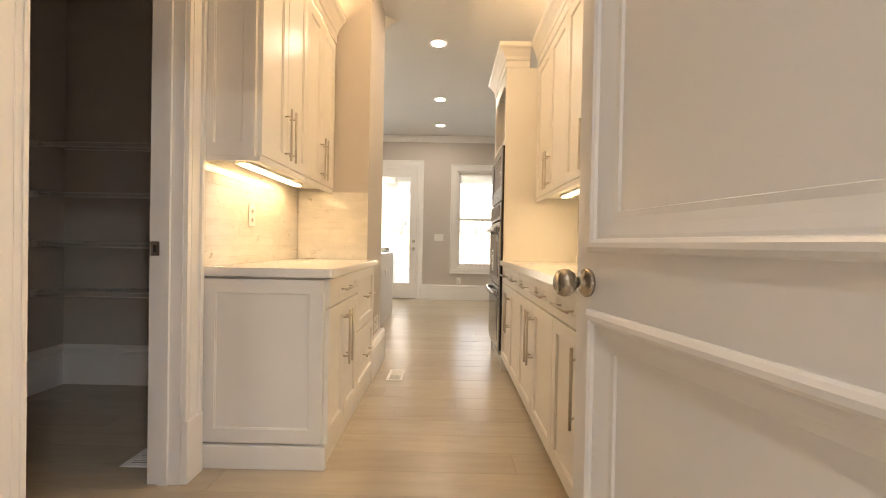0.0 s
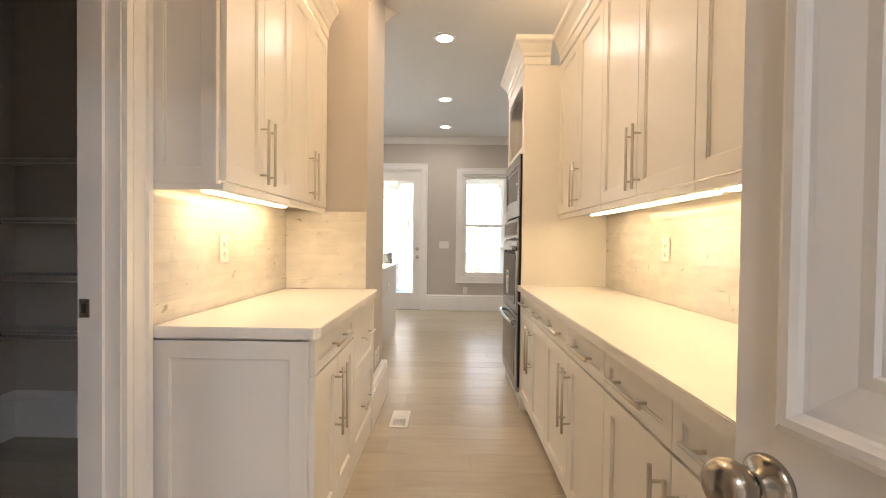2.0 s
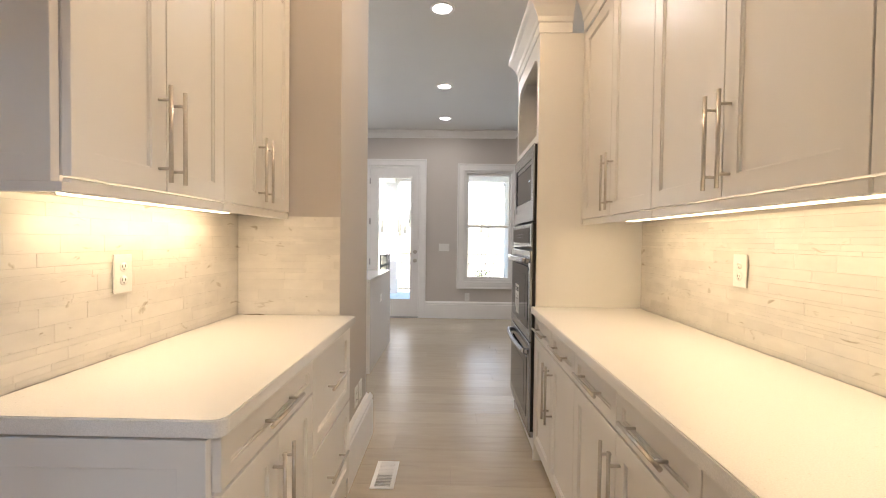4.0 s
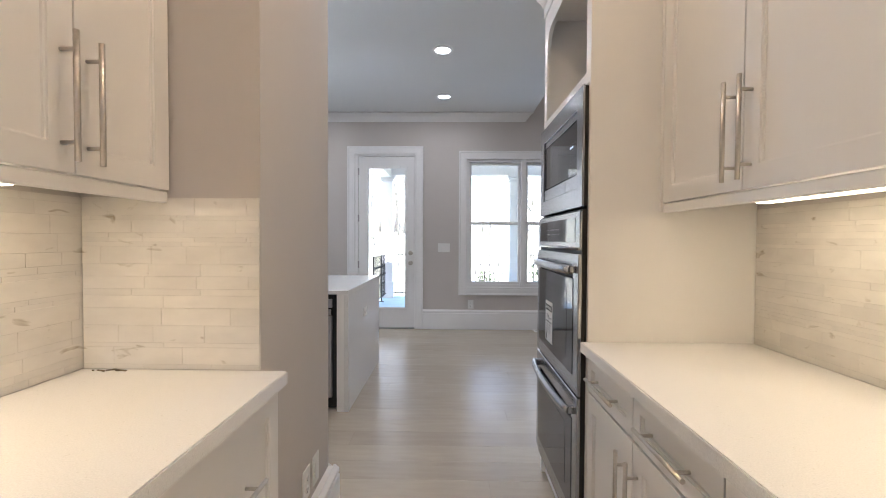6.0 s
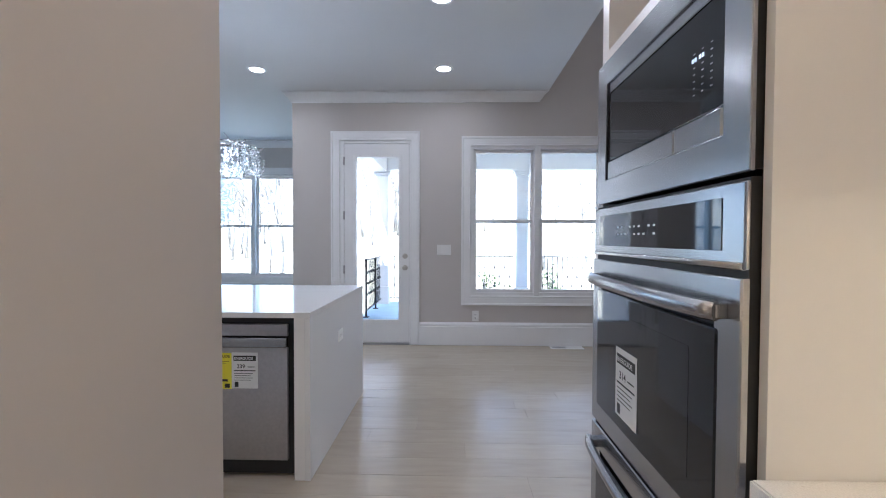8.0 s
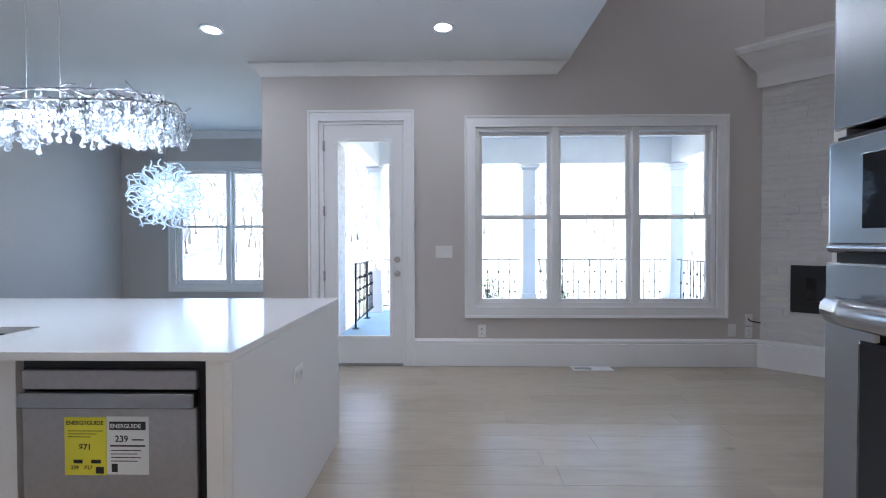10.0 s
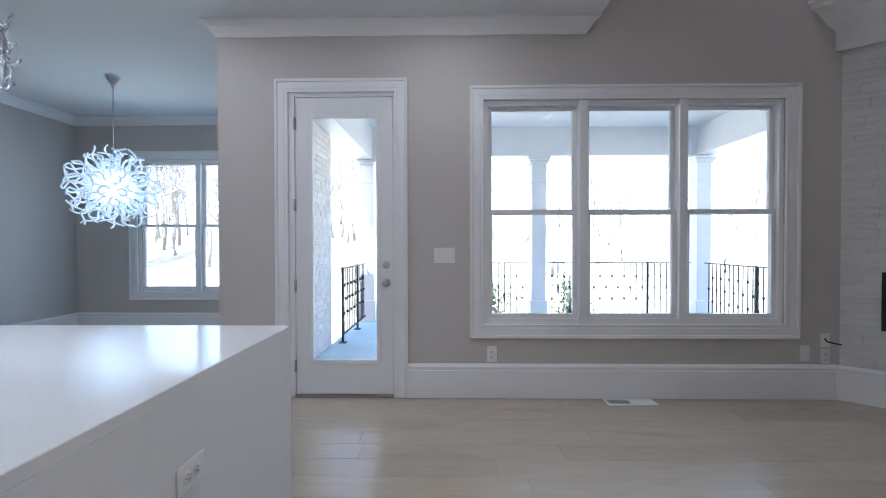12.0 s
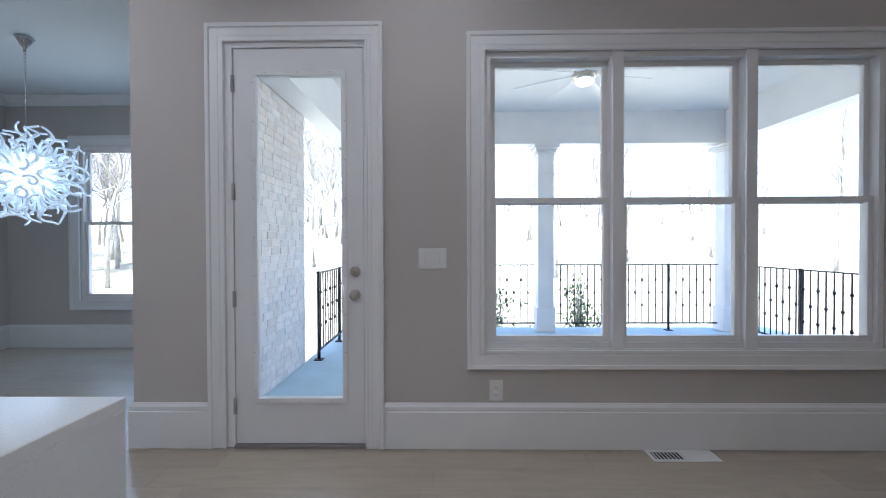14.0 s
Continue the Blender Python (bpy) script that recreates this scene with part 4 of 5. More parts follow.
part("glass", B((FX0 + 0.11, FX1 - 0.11, 0.02, 0.026, FZ0 + 0.11, FZ1 - 0.11)), M_BLACKGLASS, fb, "black glass front")
# wall above the fireplace
setting("wall_fireplace", B((0.0, FL, 0.03, 0.12, 3.2, HIGH)), M_WALL, "greige painted wall above the fireplace", "wall").matrix_basis = FP

# ---- plates, outlets, vents ----


def plate(name, m, w, h, kind, label):
    s = thing(name, label, "outlet" if kind != "switch" else "switch", m)
    part("cover", B((-w / 2, w / 2, -0.006, 0, -h / 2, h / 2), bevel=0.0025, seg=2), M_PLASTIC, s)
    if kind == "duplex":
        for z in (-0.022, 0.022):
            o = part("receptacle", lathe(bmesh.new(), [(0.016, -0.0055), (0.016, -0.0078), (0.001, -0.0078)], 16, 'Y', (0, 0, z)), M_PLASTIC, s)
            part("slots", B((-0.007, -0.0045, -0.0085, -0.007, z - 0.002, z + 0.007), (0.0045, 0.007, -0.0085, -0.007, z - 0.002, z + 0.007), (-0.002, 0.002, -0.0085, -0.007, z - 0.010, z - 0.006)), M_RECESS_SHADE, o)
    elif kind == "switch":
        n = max(1, round(w / 0.052))
        for k in range(n):
            x = -w / 2 + w * (k + 0.5) / n
            part("rocker", B((x - 0.016, x + 0.016, -0.010, -0.005, -0.033, 0.033), bevel=0.002), M_PLASTIC, s)
    return s


plate("light_switch", pose(-0.077, FAR, 1.168), 0.172, 0.125, "switch", "white triple rocker switch plate on the wall")
plate("outlet", pose(0.31, FAR, 0.358), 0.080, 0.128, "duplex", "white duplex outlet above the baseboard")
plate("outlet", pose(2.836, FAR, 0.37), 0.080, 0.128, "blank", "white blank cover plate above the baseboard")
plate("outlet", pose(3.0, FAR, 0.475), 0.075, 0.115, "blank", "white cable plate with a black cable")
plate("outlet", pose(3.0, FAR, 0.345), 0.075, 0.115, "duplex", "white duplex outlet above the baseboard")
s = thing("cable_stub", "short black cable stub hanging from a plate", "cable")
bm = bmesh.new()
tube(bm, [(2.995, FAR - 0.005, 0.49), (2.995, FAR - 0.03, 0.47), (3.03, FAR - 0.05, 0.462), (3.075, FAR - 0.065, 0.455)], 0.006, 8)
part("cable", bm, M_BLACK, s)
plate("outlet", pose(LW + 0.013, 3.16, 1.178, 0, 0, 90), 0.075, 0.125, "duplex", "white duplex outlet on the marble backsplash")
plate("outlet", pose(RW - 0.013, 3.44, 1.195, 0, 0, -90), 0.075, 0.125, "duplex", "white duplex outlet on the marble backsplash")
plate("outlet", pose(RW - 0.013, 2.22, 1.195, 0, 0, -90), 0.075, 0.125, "duplex", "white duplex outlet on the marble backsplash")
plate("light_switch", pose(COLX, 4.30, 0.365, 0, 0, 90), 0.075, 0.118, "duplex", "white duplex outlet low on the wall end")
plate("light_switch", pose(COLX, 4.41, 0.365, 0, 0, 90), 0.075, 0.118, "switch", "white cover plate low on the wall end")
plate("outlet", FP @ pose(0.52, 0.010, 1.63), 0.075, 0.118, "duplex", "white duplex outlet on the stone facing")
plate("outlet", FP @ pose(0.63, 0.010, 1.63), 0.075, 0.118, "duplex", "white duplex outlet on the stone facing")
plate("outlet", FP @ pose(0.53, 0.010, 1.475), 0.075, 0.118, "blank", "white cable plate on the stone facing")
iso = plate("outlet", pose(IX1, 6.465, 0.652, 0, 0, 90) @ pose(0, 0, 0, 0, 90, 0), 0.075, 0.118, "duplex", "white duplex outlet on the island waterfall end")


def register(m, w, d, label):
    """A floor register: white rim, louvres over a dark plate coloured as the duct's shade."""
    s = thing("floor_vent", label, "vent", m)
    bm = bmesh.new()
    b = 0.022
    for x0, x1, y0, y1 in ((0, w, 0, b), (0, w, d - b, d), (0, b, b, d - b), (w - b, w, b, d - b)):
        box(bm, x0, x1, y0, y1, 0.0, 0.006, 0.002)
    part("rim", bm, M_TRIM, s)
    part("duct", B((b, w - b, b, d - b, 0.0003, 0.001)), M_RECESS_SHADE, s, "dark plate painted as the shaded duct")
    bm = bmesh.new()
    n = 16
    for k in range(n):
        x = b + (w - 2 * b) * (k + 0.5) / n
        lean = 0.006 if k < n / 2 else -0.006
        box(bm, x - 0.002 + lean * 0.3, x + 0.002 + lean * 0.3, b, d - b, 0.001, 0.0055)
    box(bm, w / 2 - 0.004, w / 2 + 0.004, b, d - b, 0.001, 0.006)
    box(bm, w * 0.52, w - b, b, d - b, 0.0012, 0.0042)
    part("louvres", bm, M_TRIM, s, "thin white louvres, half shut")


register(pose(1.20, 8.675, 0), 0.395, 0.135, "white floor register below the window")
register(pose(-0.245, 3.98, 0, 0, 0, 90), 0.275, 0.125, "white floor register beside the base cabinets")
register(pose(-1.25, 2.68, 0, 0, 0, 90), 0.30, 0.14, "white floor register in the closet")

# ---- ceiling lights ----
# Hall and family fixtures are added to house the fill lamps; none are seen.
for lx, ly, lz in [(*p, CEIL) for p in LIGHTS + PANTRY_LIGHTS + HALL_FILL] + [(*p, HIGH) for p in FAMILY_FILL]:
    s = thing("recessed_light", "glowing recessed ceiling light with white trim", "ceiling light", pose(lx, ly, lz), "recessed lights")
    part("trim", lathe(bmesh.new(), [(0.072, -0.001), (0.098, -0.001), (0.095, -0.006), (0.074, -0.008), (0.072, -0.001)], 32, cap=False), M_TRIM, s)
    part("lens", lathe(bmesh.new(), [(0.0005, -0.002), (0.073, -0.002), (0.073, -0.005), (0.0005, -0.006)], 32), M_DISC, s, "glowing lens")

# ---- porch ----
PZ = -0.12
setting("porch_floor", B((-1.66, 5.2, Y1, 13.25, PZ - 0.2, PZ)), M_PORCH, "pale painted porch floor", "floor")
setting("porch_ceiling", B((-2.0, 5.3, Y1, 13.3, 3.30, 3.42)), M_TRIM, "white boarded porch ceiling", "ceiling")
setting("porch_beam", B((-1.75, 4.6, 12.88, 13.13, 2.80, 3.30), (4.28, 4.53, Y1, 12.88, 2.80, 3.30), (-1.655, -1.40, Y1 + 0.002, 12.88, 2.74, 3.30)), M_TRIM, "white boxed porch beam", "beam")
for x in (-1.50, 1.53, 4.40):
    c = thing("porch_column", "white square porch column with capital and base", "column", pose(x, 13.0, PZ), "porch columns")
    part("shaft", B((-0.12, 0.12, -0.12, 0.12, 0, 2.92)), M_TRIM, c)
    part("base", B((-0.145, 0.145, -0.145, 0.145, 0, 0.38), bevel=0.008), M_TRIM, c)
    part("collar", B((-0.13, 0.13, -0.13, 0.13, 2.45, 2.48), bevel=0.006), M_TRIM, c)
    bm = bmesh.new()
    for a, b, z in ((0.13, 0.15, 2.78), (0.15, 0.175, 2.82), (0.175, 0.195, 2.86)):
        box(bm, -b, b, -b, b, z, z + 0.04, 0.006)
    part("capital", bm, M_TRIM, c)


def railing(p0, p1, posts, label):
    p0, p1 = Vector((*p0, PZ)), Vector((*p1, PZ))
    L = (p1 - p0).length
    a = math.degrees(math.atan2(p1.y - p0.y, p1.x - p0.x))
    r = thing("porch_railing", label, "railing", pose(p0.x, p0.y, PZ, 0, 0, a), "porch railings")
    part("top_rail", B((0, L, -0.02, 0.02, 1.03, 1.045)), M_IRON, r)
    part("bottom_rail", B((0, L, -0.012, 0.012, 0.105, 0.125)), M_IRON, r)
    n = max(2, round(L / 0.108))
    for k in range(1, n):
        x = L * k / n
        bm = bmesh.new()
        box(bm, x - 0.006, x + 0.006, -0.006, 0.006, 0.12, 1.03)
        for z in ((0.40, 0.80) if k % 2 else (0.60,)):
            lathe(bm, [(0.006, z - 0.03), (0.018, z - 0.012), (0.018, z + 0.012), (0.006, z + 0.03)], 8, 'Z', (x, 0, 0))
        part("baluster", bm, M_IRON, r, "black iron baluster with knuckles" if k == 1 else "")
    for x in posts:
        part("post", B((x - 0.015, x + 0.015, -0.015, 0.015, 0, 1.055), (x - 0.05, x + 0.05, -0.05, 0.05, 0, 0.012)), M_IRON, r)


railing((-1.36, 13.0), (1.38, 13.0), (1.0,), "black wrought iron porch railing")
railing((1.68, 13.0), (4.24, 13.0), (1.80,), "black wrought iron porch railing")
railing((-1.53, 11.25), (-1.53, 12.84), (0.03, 0.98), "black wrought iron porch railing")
railing((4.40, 9.1), (4.40, 12.84), (0.03, 2.5), "black wrought iron porch railing")
# porch fan
f = thing("porch_fan", "white ceiling fan with a lit globe under the porch", "fan", pose(1.45, 10.75, 3.30))
part("rod", cyl(bmesh.new(), (0, 0, -0.26), (0, 0, 0), 0.014, 12), M_NICKEL, f)
part("motor", lathe(bmesh.new(), [(0.03, -0.22), (0.11, -0.24), (0.13, -0.28), (0.12, -0.32), (0.06, -0.34)], 24), M_NICKEL, f, "nickel motor housing")
part("globe", lathe(bmesh.new(), [(0.09, -0.335), (0.092, -0.350), (0.07, -0.372), (0.001, -0.378)], 20), glow("fan_globe", (1.0, 0.96, 0.9), 5), f, "lit opal globe")
for k in range(8):
    bm = B((0.12, 0.78, -0.042, 0.042, -0.278, -0.270), bevel=0.003)
    part("blade", bm, M_TRIM, f, "", pose(0, 0, 0, 0, 0, 45 * k + 12))

# ---- ground and woods ----
bm = bmesh.new()
NX, NY = 40, 44
xs = [-400 * (abs(u) ** 2.2) * (1 if u < 0 else -1) for u in (2 * k / NX - 1 for k in range(NX + 1))]
ys = [-300 + 310 * (k / 8) for k in range(9)] + [10 + 500 * (k / (NY - 8)) ** 2.4 for k in range(1, NY - 7)]


def land(x, y):
    d = max(0.0, y - 15.0)
    return -1.0 + 0.16 * min(d, 60) + 0.25 * noise.noise(Vector((x * 0.12, y * 0.12, 0))) * min(1.0, d * 0.2)


grid = [[bm.verts.new((x, y, land(x, y))) for x in xs] for y in ys]
for a, b in zip(grid, grid[1:]):
    for k in range(NX):
        bm.faces.new((a[k], a[k + 1], b[k + 1], b[k]))
bmesh.ops.recalc_face_normals(bm, faces=bm.faces[:])
setting("ground", bm, M_GROUND, "pale leaf-littered ground rising to the woods", "ground")


def joined(name, pieces, material, parent, label=""):
    """Many small boxes as one mesh of kind stuff: (x0, x1, y0, y1, z0, z1) each."""
    verts, faces = [], []
    for x0, x1, y0, y1, z0, z1 in pieces:
        k = len(verts)
        verts += [(x, y, z) for x in (x0, x1) for y in (y0, y1) for z in (z0, z1)]
        faces += [tuple(k + i for i in f) for f in ((0, 1, 3, 2), (4, 6, 7, 5), (0, 4, 5, 1), (2, 3, 7, 6), (0, 2, 6, 4), (1, 5, 7, 3))]
    me = bpy.data.meshes.new(name)
    me.from_pydata(verts, [], faces)
    me.materials.append(material)
    ob = new(name, me)
    ob.parent = parent
    return tagged(ob, label, kind="stuff")


# woods: bare trees on the slope


rng = random.Random(5)


def bare_tree(label, height, seed):
    r = random.Random(seed)
    t = thing("tree", label, "tree", pose(0, 60, -50), "bare trees")
    pts = [(0.18 * noise.noise(Vector((seed, k * 0.5, 0))) * k, 0.18 * noise.noise(Vector((k * 0.5, seed, 3))) * k, height * k / 9) for k in range(10)]
    bm = bmesh.new()
    tube(bm, pts, 0.085, 8, 0.015)
    part("trunk", bm, M_BARK, t)
    bm = bmesh.new()
    for k in range(34):
        u = 0.22 + 0.75 * r.random()
        i = min(8, int(u * 9))
        p = Vector(pts[i]).lerp(Vector(pts[i + 1]), u * 9 - i)
        a = r.random() * 6.283
        d = Vector((math.cos(a), math.sin(a), 0.5 + r.random()))
        ln = (1.1 - u) * height * 0.42 * (0.6 + 0.6 * r.random())
        q = [p]
        for s in range(4):
            d = (d + Vector((r.uniform(-0.3, 0.3), r.uniform(-0.3, 0.3), 0.12))).normalized()
            q.append(q[-1] + d * ln / 4)
        tube(bm, q, 0.038 * (1.15 - u), 5, 0.006)
        for s in (1, 2, 3):
            e = [q[s]]
            dd = (d + Vector((r.uniform(-1, 1), r.uniform(-1, 1), r.uniform(-0.2, 0.7)))).normalized()
            for _ in range(3):
                dd = (dd + Vector((r.uniform(-0.4, 0.4), r.uniform(-0.4, 0.4), 0.1))).normalized()
                e.append(e[-1] + dd * ln / 7)
            tube(bm, e, 0.011, 4, 0.003)
    part("crown", bm, M_BARK, t, "bare grey branches")
    return t


kinds = [bare_tree("bare leafless woodland tree on the pale slope", h, s) for h, s in ((9, 2), (12, 7), (10, 13), (7, 21))]
for k in range(170):
    x, y = (rng.uniform(-24, 24), rng.uniform(21, 58)) if k < 84 else (rng.uniform(-20, -3), rng.uniform(19, 40))
    m = pose(x, y, land(x, y) - 0.1, rng.uniform(-5, 5), rng.uniform(-5, 5), rng.uniform(0, 360))
    if k < 4:
        kinds[k].matrix_basis = m
    else:
        copy_thing(kinds[k % 4], m)


def bush(x, y, w, h, seed):
    r = random.Random(seed)
    b = thing("bush", "leafy green bush below the porch railing", "bush", pose(x, y, -1.0), "bushes")
    bm, st = bmesh.new(), bmesh.new()
    for k in range(26):
        a, u = r.random() * 6.283, r.random()
        tip = Vector((w * u * math.cos(a), w * u * math.sin(a), h * (1.0 - 0.5 * u * u) * r.uniform(0.75, 1.1)))
        tube(st, [(0, 0, 0), tip * 0.5 + Vector((0, 0, 0.1)), tip], 0.012, 5, 0.004)
        for j in range(26):
            c = tip * r.uniform(0.45, 1.05) + Vector((r.gauss(0, 0.08), r.gauss(0, 0.08), r.gauss(0, 0.07)))
            q = Euler((r.uniform(0, 6), r.uniform(0, 6), r.uniform(0, 6))).to_matrix()
            s = r.uniform(0.025, 0.05)
            vs = [bm.verts.new(c + q @ Vector(p) * s) for p in ((-1, 0, 0), (0, -0.45, 0.12), (1, 0, 0), (0, 0.45, 0.12))]
            bm.faces.new(vs)
    part("stems", st, M_BARK, b)
    part("leaves", bm, M_LEAF, b, "small glossy green leaves")


bush(0.80, 14.2, 0.75, 1.62, 3)
bush(2.55, 14.5, 0.5, 1.50, 4)

# ---- chandeliers ----
M_CURL = mat("glowing_milky_glass", (0.86, 0.90, 0.93), 0.15, noise_scale=10, var=0.05)
# Faint emission put into the glass for light the core sends through it.
M_CURL.node_tree.nodes["Principled BSDF"].inputs["Emission Color"].default_value = (0.75, 0.90, 1.0, 1)
M_CURL.node_tree.nodes["Principled BSDF"].inputs["Emission Strength"].default_value = 0.06
M_CRYSTAL = clear("crystal", 0.08, (0.97, 0.99, 1.0), 1.4)
M_CRYSTAL.node_tree.nodes["Principled BSDF"].inputs["Transmission Weight"].default_value = 0.8
M_CHROME = mat("chrome", (0.60, 0.60, 0.62), 0.12, 1.0, noise_scale=40, var=0.05)
gc = thing("globe_chandelier", "lit globe chandelier of curled milky glass tendrils", "chandelier", pose(-3.66, 9.907, 1.87))
part("canopy", lathe(bmesh.new(), [(0.065, 1.198), (0.07, 1.19), (0.045, 1.15), (0.030, 1.12), (0.012, 1.10), (0.011, 1.07)], 20), M_CHROME, gc, "chrome ceiling canopy")
bm = bmesh.new()
for k in range(7):
    z = 1.065 - k * 0.032
    pts = [(0.009 * math.cos(a), 0, z + 0.019 * math.sin(a)) if k % 2 else (0, 0.009 * math.cos(a), z + 0.019 * math.sin(a)) for a in (6.2832 * j / 10 for j in range(11))]
    tube(bm, pts, 0.0024, 5)
part("chain", bm, M_CHROME, gc, "chrome chain links")
part("cord", cyl(bmesh.new(), (0, 0, 0.15), (0, 0, 0.86), 0.003, 6), M_CRYSTAL, gc, "clear cord")
part("core", lathe(bmesh.new(), [(0.001, -0.20)] + [(0.20 * math.sin(a), -0.20 * math.cos(a)) for a in (0.3, 0.6, 0.9, 1.2, 1.57, 1.9, 2.2, 2.5, 2.8)] + [(0.001, 0.20)], 20), glow("core_glow", (0.72, 0.90, 1.0), 0.25), gc, "glowing core")


def curl(seed):
    r = random.Random(seed)
    pts = []
    turn, rad, L = r.uniform(2.6, 4.2), r.uniform(0.030, 0.052), r.uniform(0.29, 0.41)
    ph = r.uniform(0, 6)
    for k in range(15):
        u = k / 14
        g = max(0.0, u - 0.3) / 0.7
        pts.append((rad * g * math.cos(ph + turn * 1.6 * g) * 1.6, rad * g * math.sin(ph + turn * 1.6 * g) * 1.6, 0.14 + L * u - 0.06 * g * g))
    return mesh_of("tendril", tube(bmesh.new(), pts, 0.0145, 6, 0.009), M_CURL)


curls = [curl(s) for s in range(8)]
n = 116
for k in range(n):
    z = 1 - 2 * (k + 0.5) / n
    a = k * 2.39996
    d = Vector((math.sqrt(1 - z * z) * math.cos(a), math.sqrt(1 - z * z) * math.sin(a), z))
    o = new("tendril", curls[k % 8])
    o.parent = gc
    o.matrix_basis = d.to_track_quat('Z', 'Y').to_matrix().to_4x4() @ pose(0, 0, 0, 0, 0, k * 71)
lamp("globe_lamp", 'POINT', GLOBE_W, (0.45, 0.80, 1.0), pose(-3.66, 9.907, 1.87), 0.38)

CX, CY, CL, CW = -1.92, 6.46, 0.63, 0.17
ic = thing("crystal_chandelier", "long lit crystal drop chandelier over the island", "chandelier", pose(CX, CY, -0.015))
part("canopy", B((-0.30, 0.30, -0.06, 0.06, CEIL - 0.020, CEIL + 0.014), bevel=0.008), M_CHROME, ic, "chrome ceiling canopy")
for x in (-0.08, 0.08):
    part("rod", cyl(bmesh.new(), (x, 0, 1.955), (x, 0, CEIL - 0.015), 0.0016, 6), M_CHROME, ic)


def oval(a, k=1.0):
    c, s = math.cos(a), math.sin(a)
    return CL * k * math.copysign(abs(c) ** 0.55, c), CW * k * math.copysign(abs(s) ** 0.55, s)


bm = bmesh.new()
for k, z in ((1.0, 1.90), (0.82, 1.955)):
    tube(bm, [(*oval(6.2832 * j / 48, k), z) for j in range(49)], 0.005, 6)
for j in range(16):
    a = 6.2832 * j / 16
    tube(bm, [(*oval(a, 0.82), 1.955), (*oval(a + 0.15, 0.95), 1.945), (*oval(a + 0.3, 1.0), 1.90)], 0.005, 5)
for x in (-0.25, 0.25):
    tube(bm, [(x, -CW * 0.8, 1.955), (x, CW * 0.8, 1.955)], 0.006, 6)
r = random.Random(4)
for j in range(44):
    a = 6.2832 * j / 44
    k = r.choice((0.82, 1.0))
    z = 1.955 if k < 1 else 1.90
    b = a + r.uniform(-0.25, 0.25)
    tube(bm, [(*oval(a, k), z), (*oval((a + b) / 2, k * 1.02), z + r.uniform(0.0, 0.03)), (*oval(b, k * r.uniform(0.96, 1.06)), z + r.uniform(-0.01, 0.05))], 0.0035, 5)
part("frame", bm, M_CHROME, ic, "chrome oval frame with bent twigs")
part("light_tube", B((-0.5, 0.5, -0.02, 0.02, 1.87, 1.90), bevel=0.006), glow("crystal_led", (0.92, 0.97, 1.0), 2.0), ic, "glowing LED strip inside the crystals")


def drop(L, seed):
    r = random.Random(seed)
    bm = bmesh.new()
    pts = [(0.004 * r.uniform(-1, 1), 0.004 * r.uniform(-1, 1), -L * k / 5) for k in range(6)]
    tube(bm, pts, 0.0035, 5)
    lathe(bm, [(0.003, -L + 0.008), (0.006, -L - 0.010), (0.012, -L - 0.025), (0.013, -L - 0.032), (0.007, -L - 0.041), (0.001, -L - 0.043)], 8)
    lathe(bm, [(0.003, -L * 0.45 + 0.014), (0.011, -L * 0.45), (0.003, -L * 0.45 - 0.014)], 6)
    return mesh_of("crystal_drop", bm, M_CRYSTAL)


drops = [drop(l, s) for s, l in enumerate((0.07, 0.09, 0.11, 0.13, 0.08, 0.10))]
r = random.Random(9)
for k in range(290):
    a = 6.2832 * k * 0.61803
    s = (1.0, 0.93, 0.82, 0.66)[k % 4]
    x, y = oval(a, s)
    o = new("crystal_drop", drops[r.randrange(6)])
    o.parent = ic
    o.matrix_basis = pose(x, y, 1.90 + r.uniform(-0.02, 0.05) * (1.2 - s) * 2, 0, 0, r.uniform(0, 360))
loose = bmesh.new()
for k in range(330):
    a = 6.2832 * k * 0.7548
    sc = r.uniform(0.5, 1.04)
    x, y = oval(a, sc)
    z = 1.93 - r.uniform(0.0, 0.16)
    q = Euler((r.uniform(-0.9, 0.9), r.uniform(-0.9, 0.9), r.uniform(0, 6.28))).to_matrix()
    tube(loose, [Vector((x, y, z)) + q @ Vector(p) for p in ((0, 0, 0.024), (0.010, 0, 0.008), (0.004, 0.008, -0.010), (-0.004, 0, -0.026))], 0.0055, 5, 0.003)
tagged(part("crystal_twigs", loose, M_CRYSTAL, ic), "short bent crystal twigs packed together", kind="stuff")
for x in (-0.42, 0.0, 0.42):
    lamp("crystal_lamp", 'POINT', CRYSTAL_W, (0.92, 0.97, 1.0), pose(CX + x, CY, 1.78), 0.03)

# ---- pieces: planks, tiles, stones, bricks ----


def bevelled(name, material, c=0.0007):
    """A unit box from 0 to 1 in x and y, thin in z below 0, its top edges eased; c is in y metres at width 0.19."""
    cy = c / 0.19
    cx = c / 1.6
    v = [(0, 0, -0.012), (1, 0, -0.012), (1, 1, -0.012), (0, 1, -0.012), (0, 0, -c), (1, 0, -c), (1, 1, -c), (0, 1, -c), (cx, cy, 0), (1 - cx, cy, 0), (1 - cx, 1 - cy, 0), (cx, 1 - cy, 0)]
    f = [(0, 1, 5, 4), (1, 2, 6, 5), (2, 3, 7, 6), (3, 0, 4, 7), (4, 5, 9, 8), (5, 6, 10, 9), (6, 7, 11, 10), (7, 4, 8, 11), (8, 9, 10, 11)]
    me = bpy.data.meshes.new(name)
    me.from_pydata(v, [], f)
    me.materials.append(material)
    return me


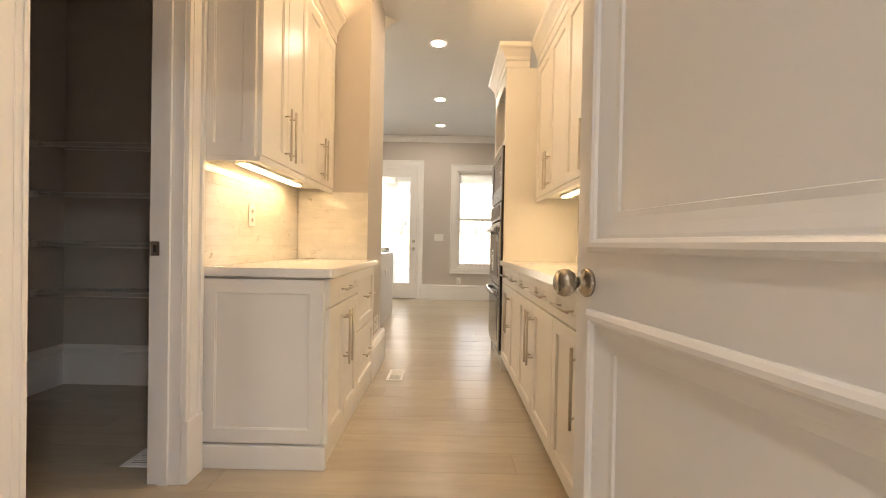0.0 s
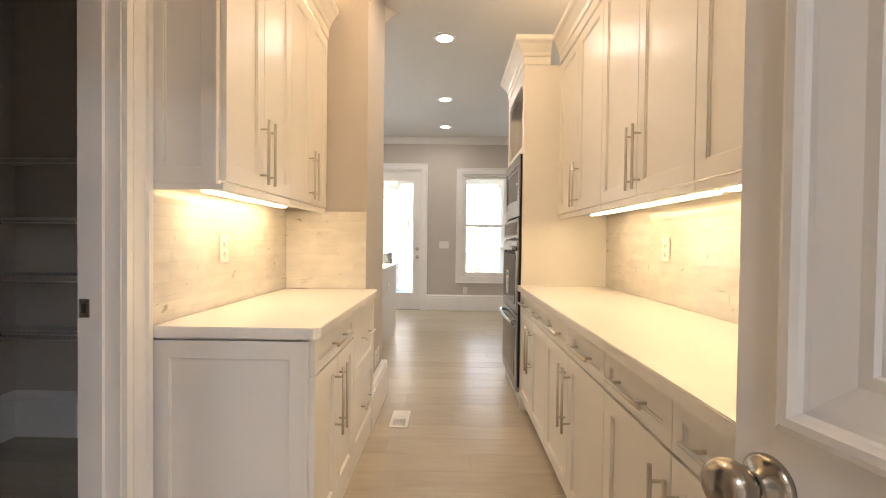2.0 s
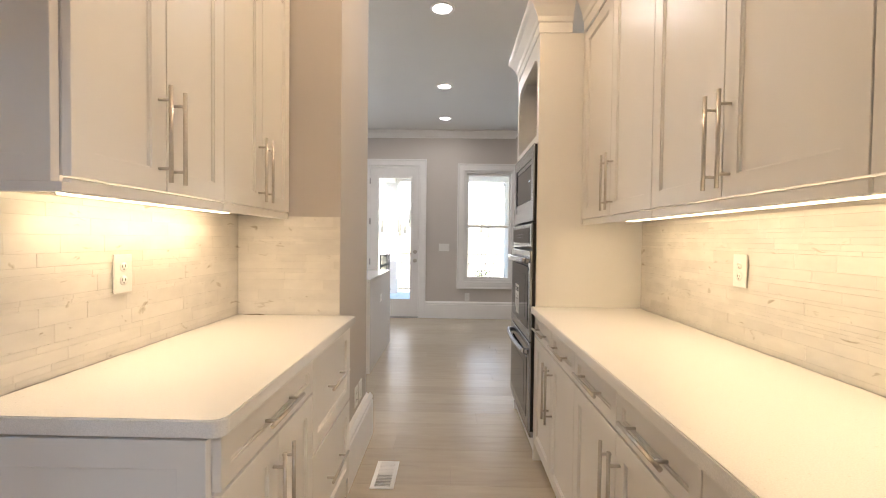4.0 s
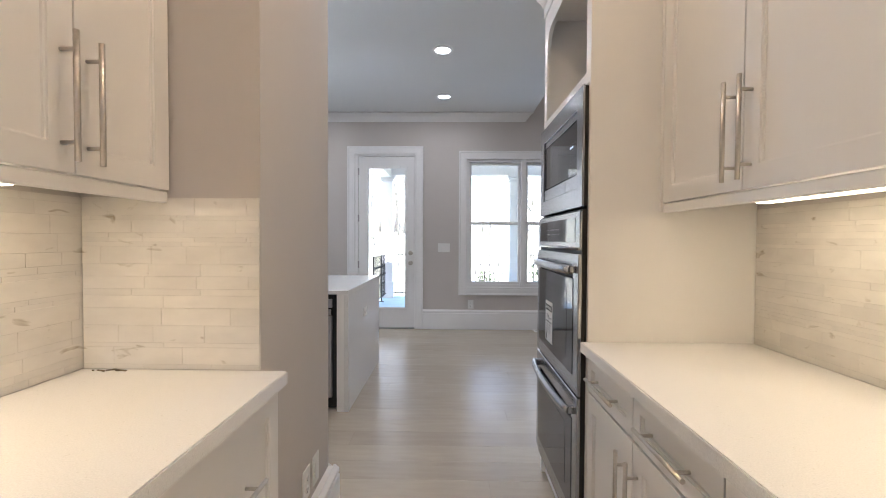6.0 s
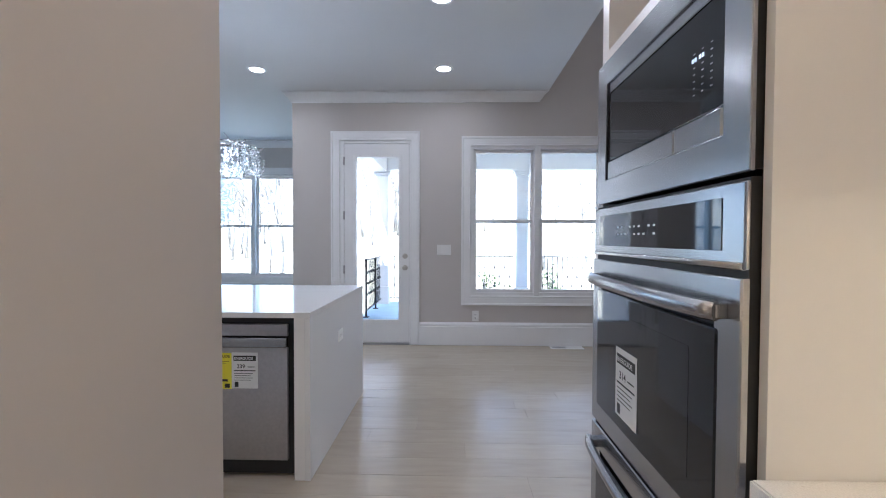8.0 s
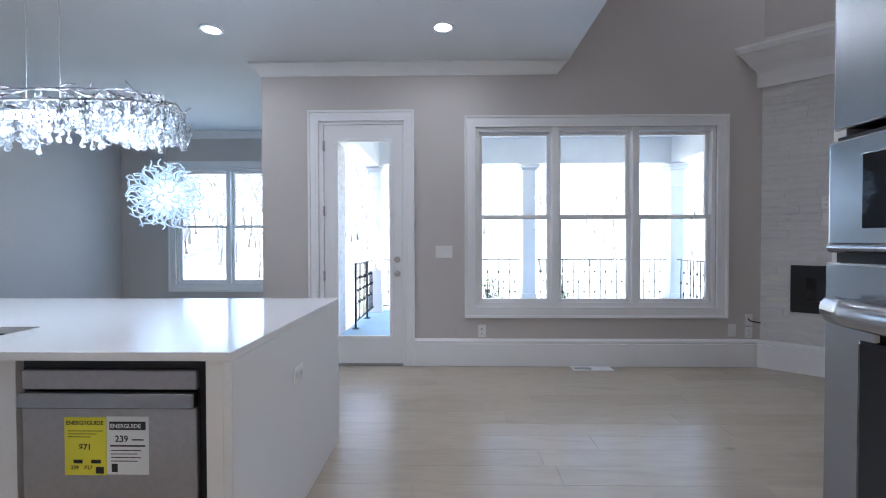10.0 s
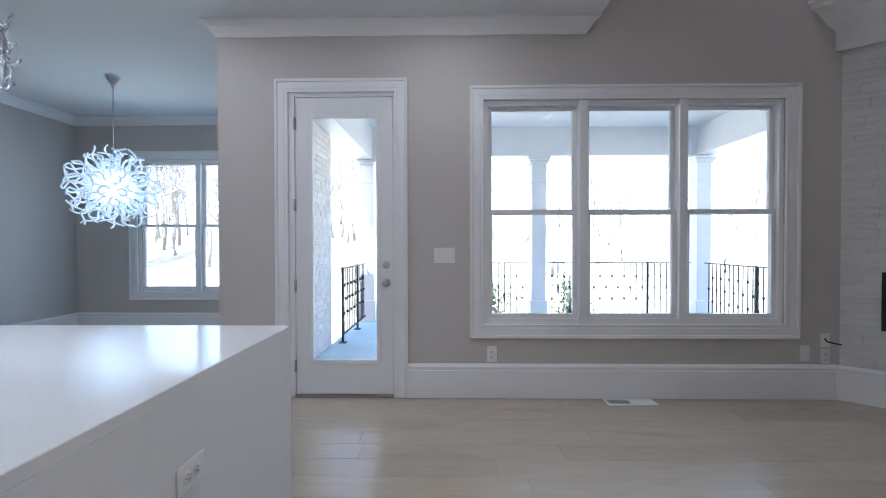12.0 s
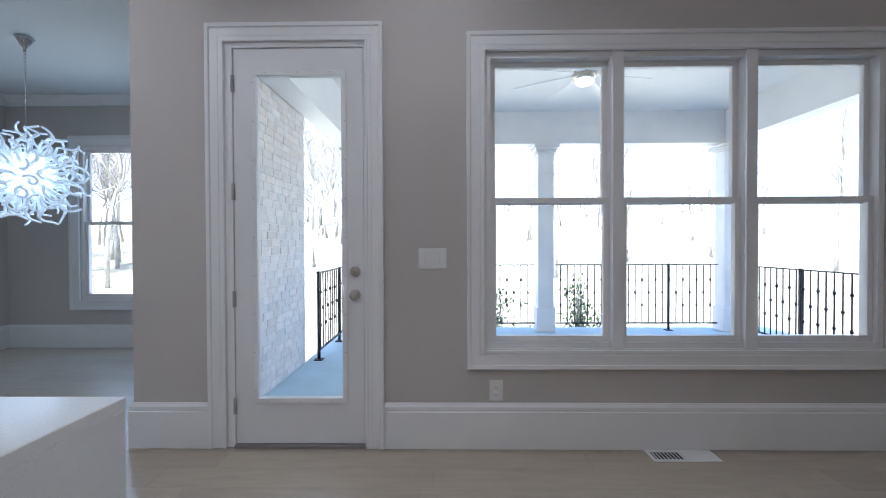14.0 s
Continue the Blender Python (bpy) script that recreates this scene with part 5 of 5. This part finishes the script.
plank = bevelled("plank", M_FLOOR)
PW = 0.19
r = random.Random(11)
rest, made, row, y = [], 0, 0, -3.0
while y < 11.4:
    if y < 0.60:
        x0, x1 = -3.2, 3.2
    elif y < 4.5:
        x0, x1 = -2.66, RW
    elif y < 8.75:
        x0, x1 = -5.4, 6.6
    else:
        x0, x1 = -5.4, -1.85
    if 8.65 < y < 8.75:
        x1 = 6.6
    x = x0 - r.uniform(0, 1.4)
    while x < x1:
        L = r.choice((1.22, 1.5, 1.83, 2.13))
        a, b = max(x, x0), min(x + L, x1)
        if b - a > 0.05:
            if 2.2 < y < 8.85 and -2.4 < (a + b) / 2 < 3.0 and made < 300:
                o = new("plank", plank)
                o.parent = floor
                o.matrix_basis = pose(a + 0.0006, y + 0.0005, r.uniform(-0.0004, 0.0)) @ Matrix.Diagonal((b - a - 0.0012, PW - 0.001, 1, 1))
                made += 1
            else:
                rest.append((a + 0.0008, b - 0.0008, y + 0.0007, y + PW - 0.0007, -0.012, 0.0))
        x += L
    y += PW
joined("planks", rest, M_FLOOR, floor, "pale oak planks out to the walls")

unit = bpy.data.meshes.new("tile")
unit.from_pydata([(0, 0, 0), (1, 0, 0), (1, 0, 1), (0, 0, 1), (0.004, -1, 0.012), (0.996, -1, 0.012), (0.996, -1, 0.988), (0.004, -1, 0.988)], [], [(0, 1, 5, 4), (1, 2, 6, 5), (2, 3, 7, 6), (3, 0, 4, 7), (4, 5, 6, 7)])
unit.materials.append(M_TILE)


def tiled(wall, m, w, h, heights, lengths, mesh, name, depth, seed, gap, limit=300, holes=(), keep=None, material=None, vary=0.0):
    """Courses of pieces on a wall face: local x along it, z up, the face towards -y."""
    r = random.Random(seed)
    z, made, rest = 0.0, 0, []
    while z < h - 0.004:
        hh = min(r.choice(heights), h - z)
        x = -r.uniform(0, max(lengths))
        while x < w:
            L = r.choice(lengths)
            a, b = max(0, x), min(w, x + L)
            mid, zm = (a + b) / 2, z + hh / 2
            if b - a > 0.006 and not any(p < mid < q and s < zm < t for p, q, s, t in holes):
                d = depth * (1 + vary * r.uniform(-1, 1))
                if made < limit and (keep is None or keep(mid, zm)):
                    o = new(name, mesh)
                    o.parent = wall
                    o.matrix_basis = m @ pose(a + gap / 2, 0, z + gap / 2) @ Matrix.Diagonal((b - a - gap, d, hh - gap, 1))
                    made += 1
                else:
                    rest.append((a + gap / 2, b - gap / 2, -d, 0, z + gap / 2, z + hh - gap / 2))
            x += L
        z += hh
    if rest:
        o = joined(name + "s", rest, material or M_TILE, wall)
        o.matrix_basis = m


TH, TL = (0.013, 0.019, 0.036, 0.036, 0.05), (0.10, 0.15, 0.20, 0.28)
for m, w, seed, nm in ((pose(LW + 0.004, 2.684, 0.9145, 0, 0, 90), 3.926 - 2.684, 1, "backsplash"), (pose(LW + 0.011, 3.926, 0.9145, 0, 0, 0), COLX - LW - 0.012, 2, "backsplash"), (pose(RW - 0.004, 4.305, 0.9145, 0, 0, -90), 4.305 - 1.20, 3, "backsplash")):
    bs = thing(nm, "stacked pale marble strip tile backsplash", "backsplash", m, "backsplashes")
    part("grout", B((0, w, -0.003, 0.003, 0, 0.492)), M_GROUT, bs, "pale grout bed")
    tiled(bs, pose(0, -0.0032, 0), w, 0.492, TH, TL, unit, "tile", 0.0008, seed, 0.0002, 300, keep=(lambda x, z: x < 2.6) if seed == 3 else None, vary=0.35)

stone = unit.copy()
stone.name = "stone"
stone.materials.clear()
stone.materials.append(M_STONE)
tiled(fp, pose(0, 0.0285, 0.278), FL, 2.53, (0.045, 0.06, 0.075), (0.16, 0.24, 0.32, 0.42), stone, "stone", 0.009, 6, 0.0003, 300, holes=((FX0 - 0.02, FX1 + 0.02, FZ0 - 0.278, FZ1 - 0.278 - 0.01),), keep=lambda x, z: x < 1.25, material=M_STONE, vary=0.05)

brickm = unit.copy()
brickm.name = "brick"
brickm.materials.clear()
brickm.materials.append(M_BRICK)
bw = setting("wall_brick", B((-1.81, -1.672, Y1 + 0.002, 11.20, PZ - 0.2, 3.3)), M_MORTAR, "whitewashed brick wall beside the porch", "wall")
tiled(bw, pose(-1.672, Y1 + 0.01, PZ, 0, 0, 90), 11.20 - Y1 - 0.01, 3.40, (0.075,), (0.215,), brickm, "brick", 0.006, 8, 0.008, 300, keep=lambda x, z: x > 0.5 and z < 2.9, material=M_BRICK, vary=0.2)
